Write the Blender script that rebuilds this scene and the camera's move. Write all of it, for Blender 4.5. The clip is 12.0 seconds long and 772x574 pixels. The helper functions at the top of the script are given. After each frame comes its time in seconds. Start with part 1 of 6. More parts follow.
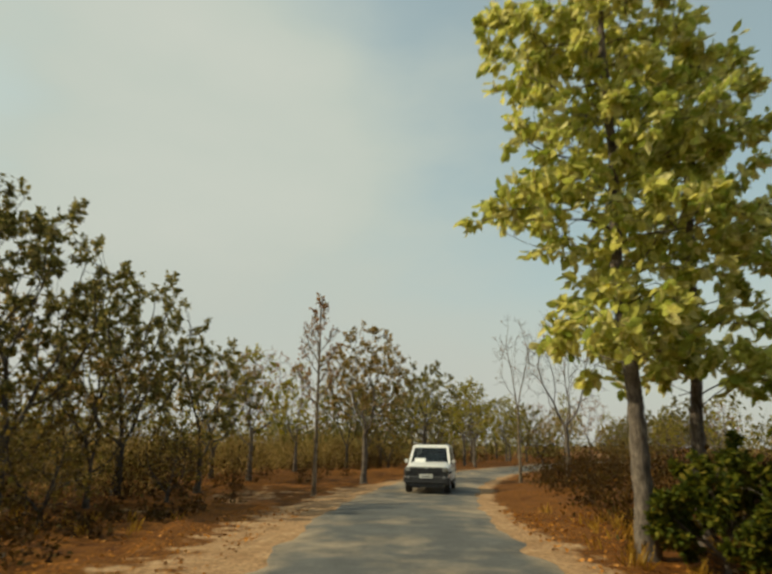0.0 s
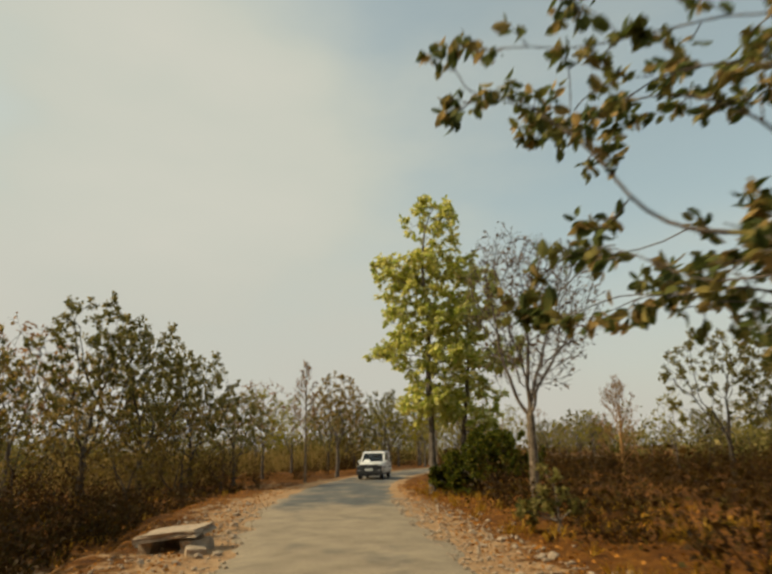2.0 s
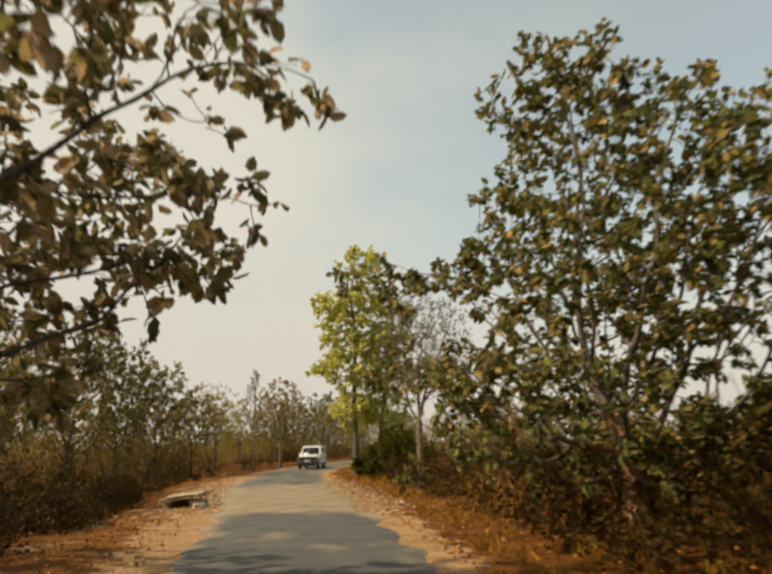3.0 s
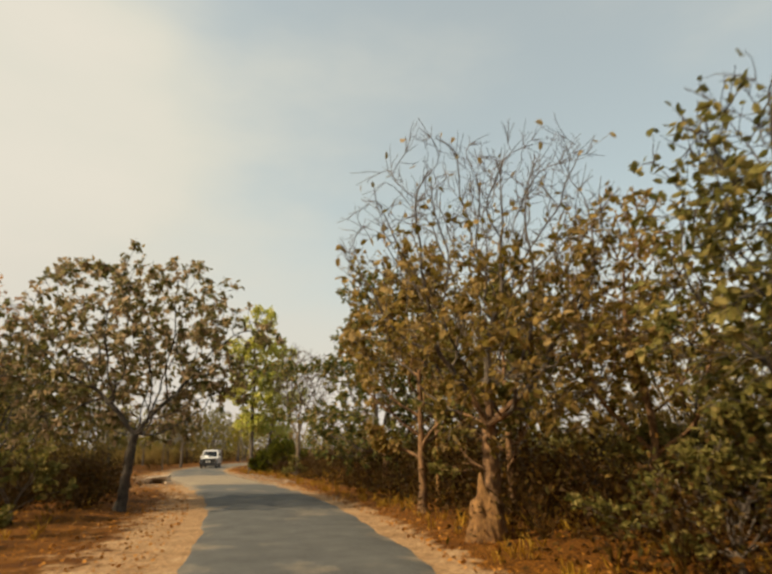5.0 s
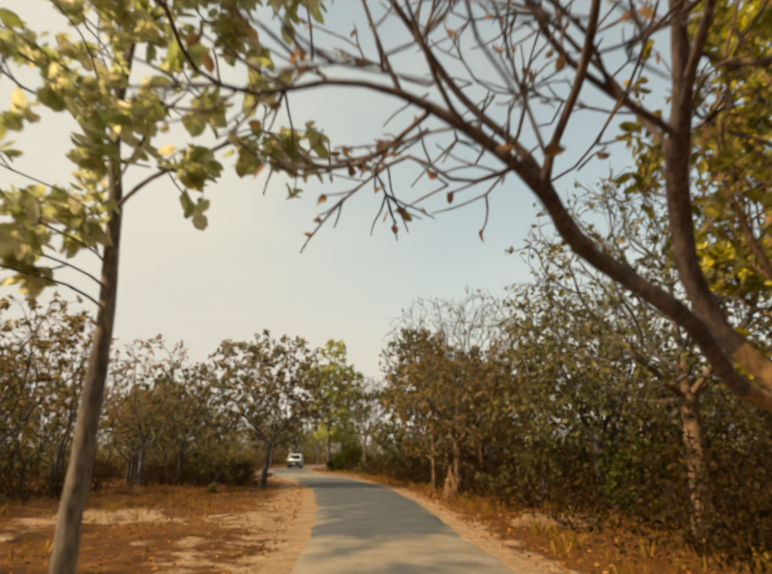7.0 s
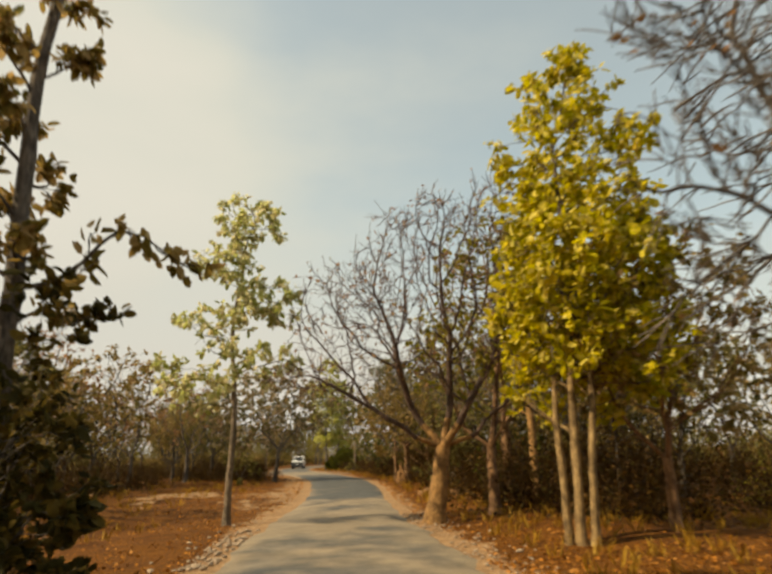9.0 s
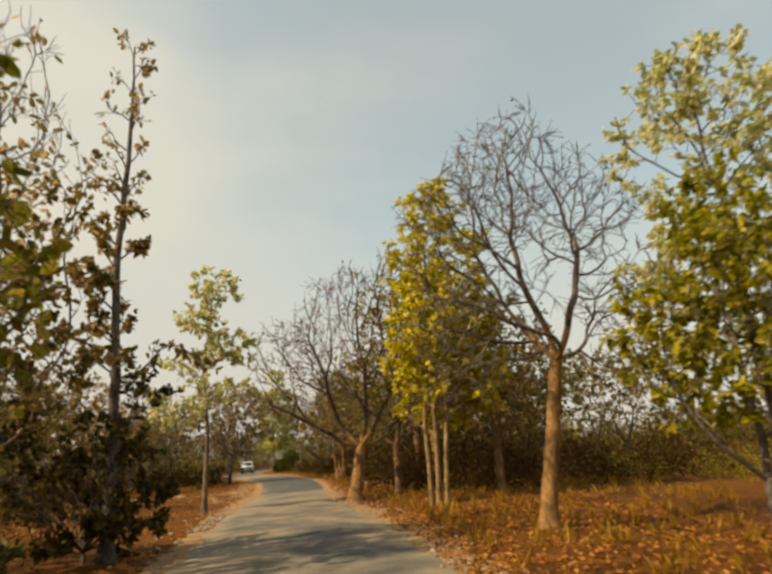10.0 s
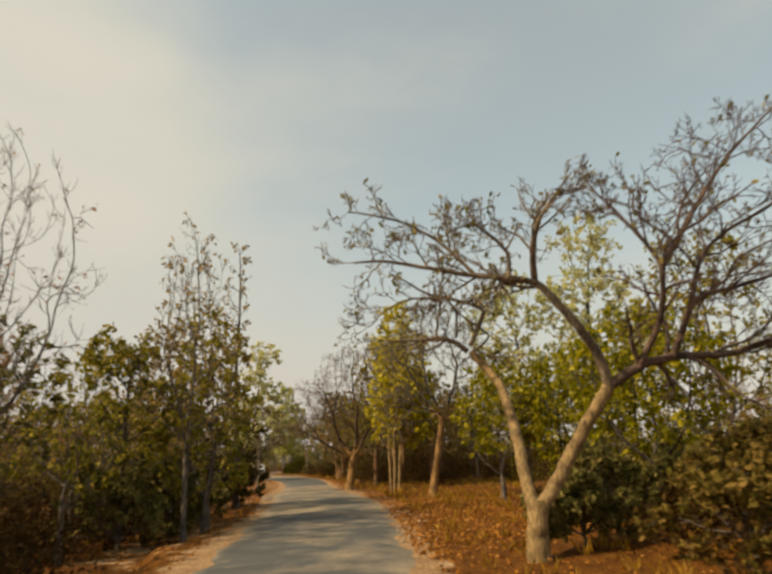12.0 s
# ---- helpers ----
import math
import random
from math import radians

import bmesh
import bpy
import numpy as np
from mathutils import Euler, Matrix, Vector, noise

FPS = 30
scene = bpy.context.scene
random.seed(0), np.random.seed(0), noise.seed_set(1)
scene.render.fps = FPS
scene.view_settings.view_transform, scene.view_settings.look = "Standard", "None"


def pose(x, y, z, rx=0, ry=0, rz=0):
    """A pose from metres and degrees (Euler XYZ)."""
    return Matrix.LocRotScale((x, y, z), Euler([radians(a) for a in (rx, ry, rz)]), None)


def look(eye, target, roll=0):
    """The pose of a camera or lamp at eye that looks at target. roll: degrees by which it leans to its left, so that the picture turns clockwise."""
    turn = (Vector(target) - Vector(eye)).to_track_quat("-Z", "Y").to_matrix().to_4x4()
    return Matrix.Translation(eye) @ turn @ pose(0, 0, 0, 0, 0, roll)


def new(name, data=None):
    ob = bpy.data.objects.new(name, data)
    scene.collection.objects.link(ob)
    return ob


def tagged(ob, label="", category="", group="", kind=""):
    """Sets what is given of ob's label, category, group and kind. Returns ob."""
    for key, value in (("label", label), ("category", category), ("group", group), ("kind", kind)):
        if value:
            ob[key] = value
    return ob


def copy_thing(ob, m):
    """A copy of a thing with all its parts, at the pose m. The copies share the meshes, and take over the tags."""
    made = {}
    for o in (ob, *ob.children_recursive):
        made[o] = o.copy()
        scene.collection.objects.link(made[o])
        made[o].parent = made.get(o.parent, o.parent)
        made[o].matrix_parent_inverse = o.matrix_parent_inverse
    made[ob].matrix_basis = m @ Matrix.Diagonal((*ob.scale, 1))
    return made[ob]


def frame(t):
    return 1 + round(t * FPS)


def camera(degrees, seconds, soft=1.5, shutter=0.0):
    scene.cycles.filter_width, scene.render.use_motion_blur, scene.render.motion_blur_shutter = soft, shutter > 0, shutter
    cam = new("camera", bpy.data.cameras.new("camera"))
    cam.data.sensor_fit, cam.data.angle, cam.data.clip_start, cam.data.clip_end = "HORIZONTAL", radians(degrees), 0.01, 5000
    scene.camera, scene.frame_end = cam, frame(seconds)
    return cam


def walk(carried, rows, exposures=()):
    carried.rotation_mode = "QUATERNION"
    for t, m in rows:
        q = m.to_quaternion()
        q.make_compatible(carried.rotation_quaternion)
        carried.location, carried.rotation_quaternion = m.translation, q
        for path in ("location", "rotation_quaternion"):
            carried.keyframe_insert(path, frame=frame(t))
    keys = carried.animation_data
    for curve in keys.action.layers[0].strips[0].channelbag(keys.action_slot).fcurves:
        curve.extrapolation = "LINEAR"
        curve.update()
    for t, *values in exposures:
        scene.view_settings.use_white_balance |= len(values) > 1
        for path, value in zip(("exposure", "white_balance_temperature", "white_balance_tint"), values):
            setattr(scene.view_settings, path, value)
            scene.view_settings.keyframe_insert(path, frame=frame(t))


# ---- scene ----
cam = camera(66.30, 12.0, soft=3.0, shutter=0.25)
PATH = [
    (0.0, pose(0.000, -0.000, 1.629, 104.86, -0.62, 0.00)),
    (0.5, pose(0.404, -3.712, 1.651, 105.66, 0.04, 1.82)),
    (1.0, pose(0.947, -7.606, 1.605, 104.47, 1.16, 1.95)),
    (1.5, pose(1.477, -11.458, 1.602, 105.35, 0.66, 1.12)),
    (2.0, pose(1.792, -15.457, 1.659, 105.46, 1.20, -0.91)),
    (2.5, pose(1.983, -19.481, 1.576, 104.79, 0.70, -3.65)),
    (3.0, pose(2.079, -23.317, 1.692, 104.78, 1.48, -6.37)),
    (3.2, pose(2.036, -24.888, 1.737, 105.16, 1.58, -7.64)),
    (4.8, pose(-0.332, -36.783, 1.672, 105.12, 0.39, -17.29)),
    (5.0, pose(-0.726, -38.061, 1.639, 105.22, 0.68, -18.16)),
    (5.5, pose(-1.301, -41.024, 1.611, 104.67, -0.06, -16.43)),
    (6.0, pose(-1.836, -44.161, 1.675, 105.41, 2.63, -14.49)),
    (6.5, pose(-2.306, -47.295, 1.628, 105.70, 1.80, -12.75)),
    (6.7, pose(-2.475, -48.488, 1.632, 105.79, 1.12, -12.47)),
    (8.3, pose(-3.396, -57.210, 1.651, 104.77, -2.02, -9.70)),
    (8.5, pose(-3.369, -58.482, 1.668, 105.24, 0.65, -9.41)),
    (9.0, pose(-3.339, -61.912, 1.678, 105.76, 1.32, -11.49)),
    (9.5, pose(-3.685, -65.287, 1.565, 106.65, 3.95, -14.39)),
    (10.0, pose(-4.179, -68.435, 1.618, 105.55, 4.09, -16.39)),
    (10.5, pose(-4.842, -71.876, 1.606, 105.28, 3.77, -17.69)),
    (11.0, pose(-5.709, -75.480, 1.670, 105.91, 2.92, -18.18)),
    (11.5, pose(-6.468, -78.918, 1.639, 106.09, 3.22, -17.56)),
    (12.0, pose(-7.303, -82.598, 1.709, 106.10, 2.86, -16.47)),
]
walk(cam, PATH, [(0.0, -0.1, 6500, -3.0), (1.0, -0.03, 6600, -2.0), (1.5, -0.04, 6800, 1.0), (2.0, -0.08, 6850, 2.5), (2.5, -0.03, 7100, 7.0), (3.0, 0.15, 7200, 8.5), (5.0, 0.22, 7200, 8.5), (6.5, 0.22, 7200, 8.5), (8.5, 0.2, 7200, 6.0), (11.0, 0.1, 7200, 8.5), (12.0, 0.04, 7200, 8.5)])
CAR_AT, CAR_TURN = (1.68, 22.6), radians(-10)

# ---------------------------------------------------------------- world and sun
SUN_FROM = Vector((-1.0, -0.08, 0.88)).normalized()
sun_el = math.asin(SUN_FROM.z)
sun_az = math.atan2(SUN_FROM.x, SUN_FROM.y)

world = bpy.data.worlds.new("hazy_sky")
scene.world = world
world.use_nodes = True
wn, wl = world.node_tree.nodes, world.node_tree.links
wn.clear()
w_out = wn.new("ShaderNodeOutputWorld")
w_bg = wn.new("ShaderNodeBackground")
w_bg.inputs["Strength"].default_value = 0.12
w_sky = wn.new("ShaderNodeTexSky")
w_sky.sky_type = "NISHITA"
w_sky.sun_disc = False
w_sky.sun_elevation = sun_el
w_sky.sun_rotation = sun_az
w_sky.dust_density = 3.0
w_sky.air_density = 1.0
w_sky.ozone_density = 1.2
# thin cloud veil over the whole dome, thicker towards the sun and the horizon
w_tc = wn.new("ShaderNodeTexCoord")
w_map = wn.new("ShaderNodeMapping")
w_map.inputs["Scale"].default_value = (1.0, 1.0, 2.2)
w_map.inputs["Location"].default_value = (0.35, 0.1, 0.0)
w_no = wn.new("ShaderNodeTexNoise")
w_no.inputs["Scale"].default_value = 2.1
w_no.inputs["Detail"].default_value = 7.0
w_no.inputs["Roughness"].default_value = 0.5
w_dot = wn.new("ShaderNodeVectorMath")
w_dot.operation = "DOT_PRODUCT"
w_dot.inputs[1].default_value = (-0.8, 0.0, -0.75)
w_a = wn.new("ShaderNodeMath")
w_a.operation = "MULTIPLY_ADD"
w_a.inputs[1].default_value = 2.2
w_a.inputs[2].default_value = -0.47
w_b = wn.new("ShaderNodeMath")
w_b.operation = "ADD"
w_heap = wn.new("ShaderNodeVectorMath")
w_heap.operation = "DOT_PRODUCT"
w_heap.inputs[1].default_value = (-0.26, 0.83, 0.49)
w_swell = wn.new("ShaderNodeMapRange")
w_swell.interpolation_type = "SMOOTHSTEP"
w_swell.inputs["From Min"].default_value = 0.945
w_swell.inputs["From Max"].default_value = 1.0
w_swell.inputs["To Max"].default_value = 0.65
w_sum = wn.new("ShaderNodeMath")
w_sum.operation = "ADD"
w_core = wn.new("ShaderNodeMapRange")
w_core.inputs["From Min"].default_value = 0.7
w_core.inputs["From Max"].default_value = 1.35
w_veil = wn.new("ShaderNodeMapRange")
w_veil.interpolation_type = "SMOOTHSTEP"
w_veil.inputs["From Min"].default_value = -0.35
w_veil.inputs["From Max"].default_value = 0.95
w_veil.inputs["To Min"].default_value = 0.38
w_cloud = wn.new("ShaderNodeMix")
w_cloud.data_type = "RGBA"
w_cloud.inputs["A"].default_value = (5.0, 5.1, 4.8, 1)
w_cloud.inputs["B"].default_value = (5.5, 5.38, 5.05, 1)
w_mix = wn.new("ShaderNodeMix")
w_mix.data_type = "RGBA"
w_tint = wn.new("ShaderNodeMix")
w_tint.data_type, w_tint.blend_type = "RGBA", "MULTIPLY"
w_tint.inputs["Factor"].default_value = 1.0
w_tint.inputs["B"].default_value = (1.75, 1.8, 1.46, 1)
wl.new(w_tc.outputs["Generated"], w_map.inputs["Vector"])
wl.new(w_map.outputs["Vector"], w_no.inputs["Vector"])
wl.new(w_tc.outputs["Generated"], w_dot.inputs[0])
wl.new(w_no.outputs["Fac"], w_a.inputs[0])
wl.new(w_a.outputs[0], w_b.inputs[0])
wl.new(w_dot.outputs["Value"], w_b.inputs[1])
wl.new(w_tc.outputs["Generated"], w_heap.inputs[0])
wl.new(w_heap.outputs["Value"], w_swell.inputs["Value"])
wl.new(w_b.outputs[0], w_sum.inputs[0])
wl.new(w_swell.outputs["Result"], w_sum.inputs[1])
wl.new(w_sum.outputs[0], w_core.inputs["Value"])
wl.new(w_sum.outputs[0], w_veil.inputs["Value"])
wl.new(w_core.outputs["Result"], w_cloud.inputs["Factor"])
wl.new(w_cloud.outputs["Result"], w_mix.inputs["B"])
wl.new(w_veil.outputs["Result"], w_mix.inputs["Factor"])
wl.new(w_sky.outputs["Color"], w_tint.inputs["A"])
wl.new(w_tint.outputs["Result"], w_mix.inputs["A"])
# dust haze low over the horizon
w_sep = wn.new("ShaderNodeSeparateXYZ")
w_low = wn.new("ShaderNodeMapRange")
w_low.interpolation_type = "SMOOTHSTEP"
w_low.inputs["From Min"].default_value = 0.42
w_low.inputs["From Max"].default_value = 0.0
w_low.inputs["To Max"].default_value = 0.85
w_dust = wn.new("ShaderNodeMix")
w_dust.data_type = "RGBA"
w_dust.inputs["B"].default_value = (5.0, 4.72, 4.5, 1)
wl.new(w_tc.outputs["Generated"], w_sep.inputs[0])
wl.new(w_sep.outputs["Z"], w_low.inputs["Value"])
wl.new(w_low.outputs["Result"], w_dust.inputs["Factor"])
wl.new(w_mix.outputs["Result"], w_dust.inputs["A"])
wl.new(w_dust.outputs["Result"], w_bg.inputs["Color"])
wl.new(w_bg.outputs["Background"], w_out.inputs["Surface"])

sun_data = bpy.data.lights.new("sun", "SUN")
sun_data.energy = 4.9
sun_data.angle = radians(0.8)
sun_data.color = (1.0, 0.83, 0.59)
sun = new("sun", sun_data)
sun.matrix_world = look(SUN_FROM * 60, (0, 0, 0))

# ---------------------------------------------------------------- materials


def node_mat(name):
    m = bpy.data.materials.new(name)
    m.use_nodes = True
    nt = m.node_tree
    return m, nt, nt.nodes, nt.links, nt.nodes["Principled BSDF"]


def ramp(nodes, stops):
    r = nodes.new("ShaderNodeValToRGB")
    el = r.color_ramp.elements
    while len(el) < len(stops):
        el.new(0.5)
    for e, (pos, c) in zip(el, stops):
        e.position, e.color = pos, (*c, 1)
    return r


def noise_node(nodes, links, scale, detail=4.0, rough=0.55, coord="Object"):
    tc = nodes.new("ShaderNodeTexCoord")
    n = nodes.new("ShaderNodeTexNoise")
    n.inputs["Scale"].default_value, n.inputs["Detail"].default_value, n.inputs["Roughness"].default_value = scale, detail, rough
    links.new(tc.outputs[coord], n.inputs["Vector"])
    return n


def mix_rgb(nodes, links, fac, a, b, blend="MIX"):
    x = nodes.new("ShaderNodeMix")
    x.data_type, x.blend_type = "RGBA", blend
    for src, key in ((fac, "Factor"), (a, "A"), (b, "B")):
        if isinstance(src, (int, float)):
            x.inputs[key].default_value = src
        elif isinstance(src, tuple):
            x.inputs[key].default_value = (*src, 1)
        else:
            links.new(src, x.inputs[key])
    return x.outputs["Result"]


def add_bump(nodes, links, bsdf, height, strength, dist):
    b = nodes.new("ShaderNodeBump")
    b.inputs["Strength"].default_value, b.inputs["Distance"].default_value = strength, dist
    links.new(height, b.inputs["Height"])
    links.new(b.outputs["Normal"], bsdf.inputs["Normal"])


def rich(stops, k=1.3):
    """Earth and leaf colours a little further from grey."""
    out = []
    for at, c in stops:
        grey = 0.3 * c[0] + 0.6 * c[1] + 0.1 * c[2]
        out.append((at, tuple(max(0.004, min(0.9, grey + (v - grey) * k)) for v in c)))
    return out


def leaf_mat(name, stops, translucent=0.35, rough=0.72):
    """Leaves: every leaf takes its own colour from the ramp, and lets some light through."""
    m, nt, nodes, links, bsdf = node_mat(name)
    geo = nodes.new("ShaderNodeNewGeometry")
    r = ramp(nodes, rich(stops))
    links.new(geo.outputs["Random Per Island"], r.inputs["Fac"])
    n = noise_node(nodes, links, 14.0, 3.0)
    dirt = ramp(nodes, [(0.35, (0.72, 0.68, 0.6)), (0.65, (1.12, 1.1, 1.05))])
    links.new(n.outputs["Fac"], dirt.inputs["Fac"])
    col = mix_rgb(nodes, links, 1.0, r.outputs["Color"], dirt.outputs["Color"], "MULTIPLY")
    links.new(col, bsdf.inputs["Base Color"])
    bsdf.inputs["Roughness"].default_value = rough
    bsdf.inputs["Specular IOR Level"].default_value = 0.18
    tr = nodes.new("ShaderNodeBsdfTranslucent")
    links.new(col, tr.inputs["Color"])
    mx = nodes.new("ShaderNodeMixShader")
    mx.inputs["Fac"].default_value = translucent
    links.new(bsdf.outputs["BSDF"], mx.inputs[1])
    links.new(tr.outputs["BSDF"], mx.inputs[2])
    links.new(mx.outputs["Shader"], nodes["Material Output"].inputs["Surface"])
    return m


def bark_mat(name, dark, light, scale=3.0):
    m, nt, nodes, links, bsdf = node_mat(name)
    n = noise_node(nodes, links, scale, 6.0, 0.65)
    n2 = noise_node(nodes, links, scale * 9, 4.0, 0.6)
    mapn = nodes.new("ShaderNodeMapping")
    mapn.inputs["Scale"].default_value = (1.0, 1.0, 0.22)
    links.new(n2.inputs["Vector"].links[0].from_socket, mapn.inputs["Vector"])
    links.new(mapn.outputs["Vector"], n2.inputs["Vector"])
    r = ramp(nodes, [(0.36, dark), (0.64, light)])
    links.new(n.outputs["Fac"], r.inputs["Fac"])
    fine = ramp(nodes, [(0.36, (0.42, 0.4, 0.37)), (0.6, (1.12, 1.12, 1.12))])
    links.new(n2.outputs["Fac"], fine.inputs["Fac"])
    col = mix_rgb(nodes, links, 1.0, r.outputs["Color"], fine.outputs["Color"], "MULTIPLY")
    links.new(col, bsdf.inputs["Base Color"])
    bsdf.inputs["Roughness"].default_value = 0.9
    add_bump(nodes, links, bsdf, n2.outputs["Fac"], 0.6, 0.02)
    return m


def plain_mat(name, colour, rough=0.5, metal=0.0, vary=0.12, scale=6.0, coat=0.0):
    m, nt, nodes, links, bsdf = node_mat(name)
    n = noise_node(nodes, links, scale, 5.0)
    lo, hi = [c * (1 - vary) for c in colour], [min(1, c * (1 + vary)) for c in colour]
    r = ramp(nodes, [(0.35, tuple(lo)), (0.65, tuple(hi))])
    links.new(n.outputs["Fac"], r.inputs["Fac"])
    links.new(r.outputs["Color"], bsdf.inputs["Base Color"])
    bsdf.inputs["Roughness"].default_value, bsdf.inputs["Metallic"].default_value = rough, metal
    bsdf.inputs["Coat Weight"].default_value = coat
    return m


LEAF_YELLOW = leaf_mat("golden_yellow_leaf", [(0.0, (0.25, 0.235, 0.05)), (0.3, (0.51, 0.465, 0.09)), (0.6, (0.73, 0.63, 0.16)), (0.85, (0.84, 0.76, 0.33)), (1.0, (0.33, 0.31, 0.07))], 0.52)
LEAF_AUTUMN = leaf_mat("turning_green_brown_leaf", [(0.0, (0.06, 0.078, 0.034)), (0.4, (0.125, 0.142, 0.06)), (0.65, (0.23, 0.215, 0.095)), (0.9, (0.44, 0.32, 0.175)), (1.0, (0.12, 0.14, 0.05))], 0.36)
LEAF_LIME = leaf_mat("light_yellow_green_leaf", [(0.0, (0.29, 0.34, 0.11)), (0.3, (0.54, 0.56, 0.22)), (0.6, (0.72, 0.69, 0.30)), (0.85, (0.82, 0.78, 0.46)), (1.0, (0.41, 0.45, 0.16))], 0.52)
LEAF_PALE = leaf_mat("pale_green_leaf", [(0.0, (0.356, 0.389, 0.146)), (0.4, (0.583, 0.594, 0.33)), (0.75, (0.756, 0.73, 0.49)), (1.0, (0.80, 0.725, 0.53))], 0.6)
LEAF_OLIVE = leaf_mat("olive_yellow_leaf", [(0.0, (0.13, 0.13, 0.04)), (0.35, (0.24, 0.225, 0.065)), (0.7, (0.38, 0.33, 0.10)), (0.9, (0.46, 0.38, 0.16)), (1.0, (0.24, 0.16, 0.055))], 0.52)
LEAF_MOSS = leaf_mat("mossy_yellow_leaf", [(0.0, (0.12, 0.125, 0.03)), (0.35, (0.24, 0.235, 0.05)), (0.65, (0.40, 0.36, 0.08)), (0.9, (0.60, 0.54, 0.18)), (1.0, (0.20, 0.20, 0.045))], 0.52)
LEAF_BROWN = leaf_mat("drying_brown_leaf", [(0.0, (0.115, 0.09, 0.03)), (0.3, (0.22, 0.17, 0.07)), (0.6, (0.36, 0.26, 0.125)), (0.85, (0.52, 0.40, 0.235)), (1.0, (0.16, 0.155, 0.06))], 0.56)
LEAF_DUSTY = leaf_mat("dusty_olive_leaf", [(0.0, (0.085, 0.088, 0.036)), (0.4, (0.165, 0.155, 0.066)), (0.75, (0.26, 0.23, 0.108)), (1.0, (0.38, 0.315, 0.165))], 0.48)
LEAF_ROSY = leaf_mat("rosy_olive_leaf", [(0.0, (0.10, 0.105, 0.05)), (0.35, (0.21, 0.19, 0.10)), (0.6, (0.37, 0.29, 0.185)), (0.85, (0.58, 0.46, 0.34)), (1.0, (0.16, 0.16, 0.07))], 0.45)
LEAF_ASHEN = leaf_mat("ashen_dry_leaf", [(0.0, (0.07, 0.055, 0.042)), (0.4, (0.14, 0.105, 0.078)), (0.75, (0.23, 0.165, 0.12)), (1.0, (0.32, 0.235, 0.17))], 0.35)
LEAF_DUN = leaf_mat("dun_olive_leaf", [(0.0, (0.075, 0.062, 0.024)), (0.35, (0.15, 0.118, 0.045)), (0.65, (0.235, 0.175, 0.072)), (0.88, (0.35, 0.25, 0.115)), (1.0, (0.17, 0.165, 0.05))], 0.45)
LEAF_PINK = leaf_mat("dry_pinkish_leaf", [(0.0, (0.187, 0.114, 0.065)), (0.4, (0.336, 0.204, 0.123)), (0.8, (0.447, 0.294, 0.187)), (1.0, (0.233, 0.188, 0.072))], 0.50)
LEAF_GREEN = leaf_mat("olive_green_leaf", [(0.0, (0.032, 0.042, 0.013)), (0.4, (0.07, 0.088, 0.023)), (0.75, (0.135, 0.143, 0.04)), (1.0, (0.23, 0.2, 0.065))], 0.42)
LEAF_CREEPER = leaf_mat("dark_creeper_leaf", [(0.0, (0.03, 0.028, 0.012)), (0.45, (0.07, 0.06, 0.022)), (0.8, (0.13, 0.095, 0.038)), (1.0, (0.2, 0.15, 0.06))], 0.35)
# dry scrub brown, with the lens's corner darkening put into the leaf colour
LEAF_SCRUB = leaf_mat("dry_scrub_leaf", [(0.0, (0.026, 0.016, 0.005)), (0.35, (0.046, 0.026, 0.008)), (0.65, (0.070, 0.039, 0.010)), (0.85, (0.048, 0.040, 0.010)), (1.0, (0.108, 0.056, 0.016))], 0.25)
LEAF_LITTER = leaf_mat("fallen_leaf", [(0.0, (0.17, 0.08, 0.03)), (0.4, (0.32, 0.155, 0.06)), (0.75, (0.40, 0.205, 0.085)), (1.0, (0.47, 0.27, 0.13))], 0.1, 0.8)
GRASS_DRY = leaf_mat("dry_grass_blade", [(0.0, (0.24, 0.14, 0.045)), (0.5, (0.40, 0.25, 0.08)), (1.0, (0.50, 0.36, 0.14))], 0.3)
BARK_GREY = bark_mat("grey_brown_bark", (0.07, 0.055, 0.045), (0.20, 0.16, 0.125))
BARK_PALE = bark_mat("pale_tan_bark", (0.175, 0.090, 0.027), (0.43, 0.235, 0.078))
BARK_RED = bark_mat("reddish_bark", (0.115, 0.060, 0.027), (0.33, 0.180, 0.080))
BARK_TAN = bark_mat("tan_grey_bark", (0.10, 0.075, 0.050), (0.28, 0.21, 0.14))
BARK_OCHRE = bark_mat("ochre_bark", (0.15, 0.094, 0.038), (0.40, 0.265, 0.112))
BARK_LIMB = bark_mat("dark_reddish_bark", (0.06, 0.038, 0.028), (0.17, 0.105, 0.075))
BARK_DARK = bark_mat("dark_bark", (0.035, 0.028, 0.022), (0.10, 0.08, 0.06))


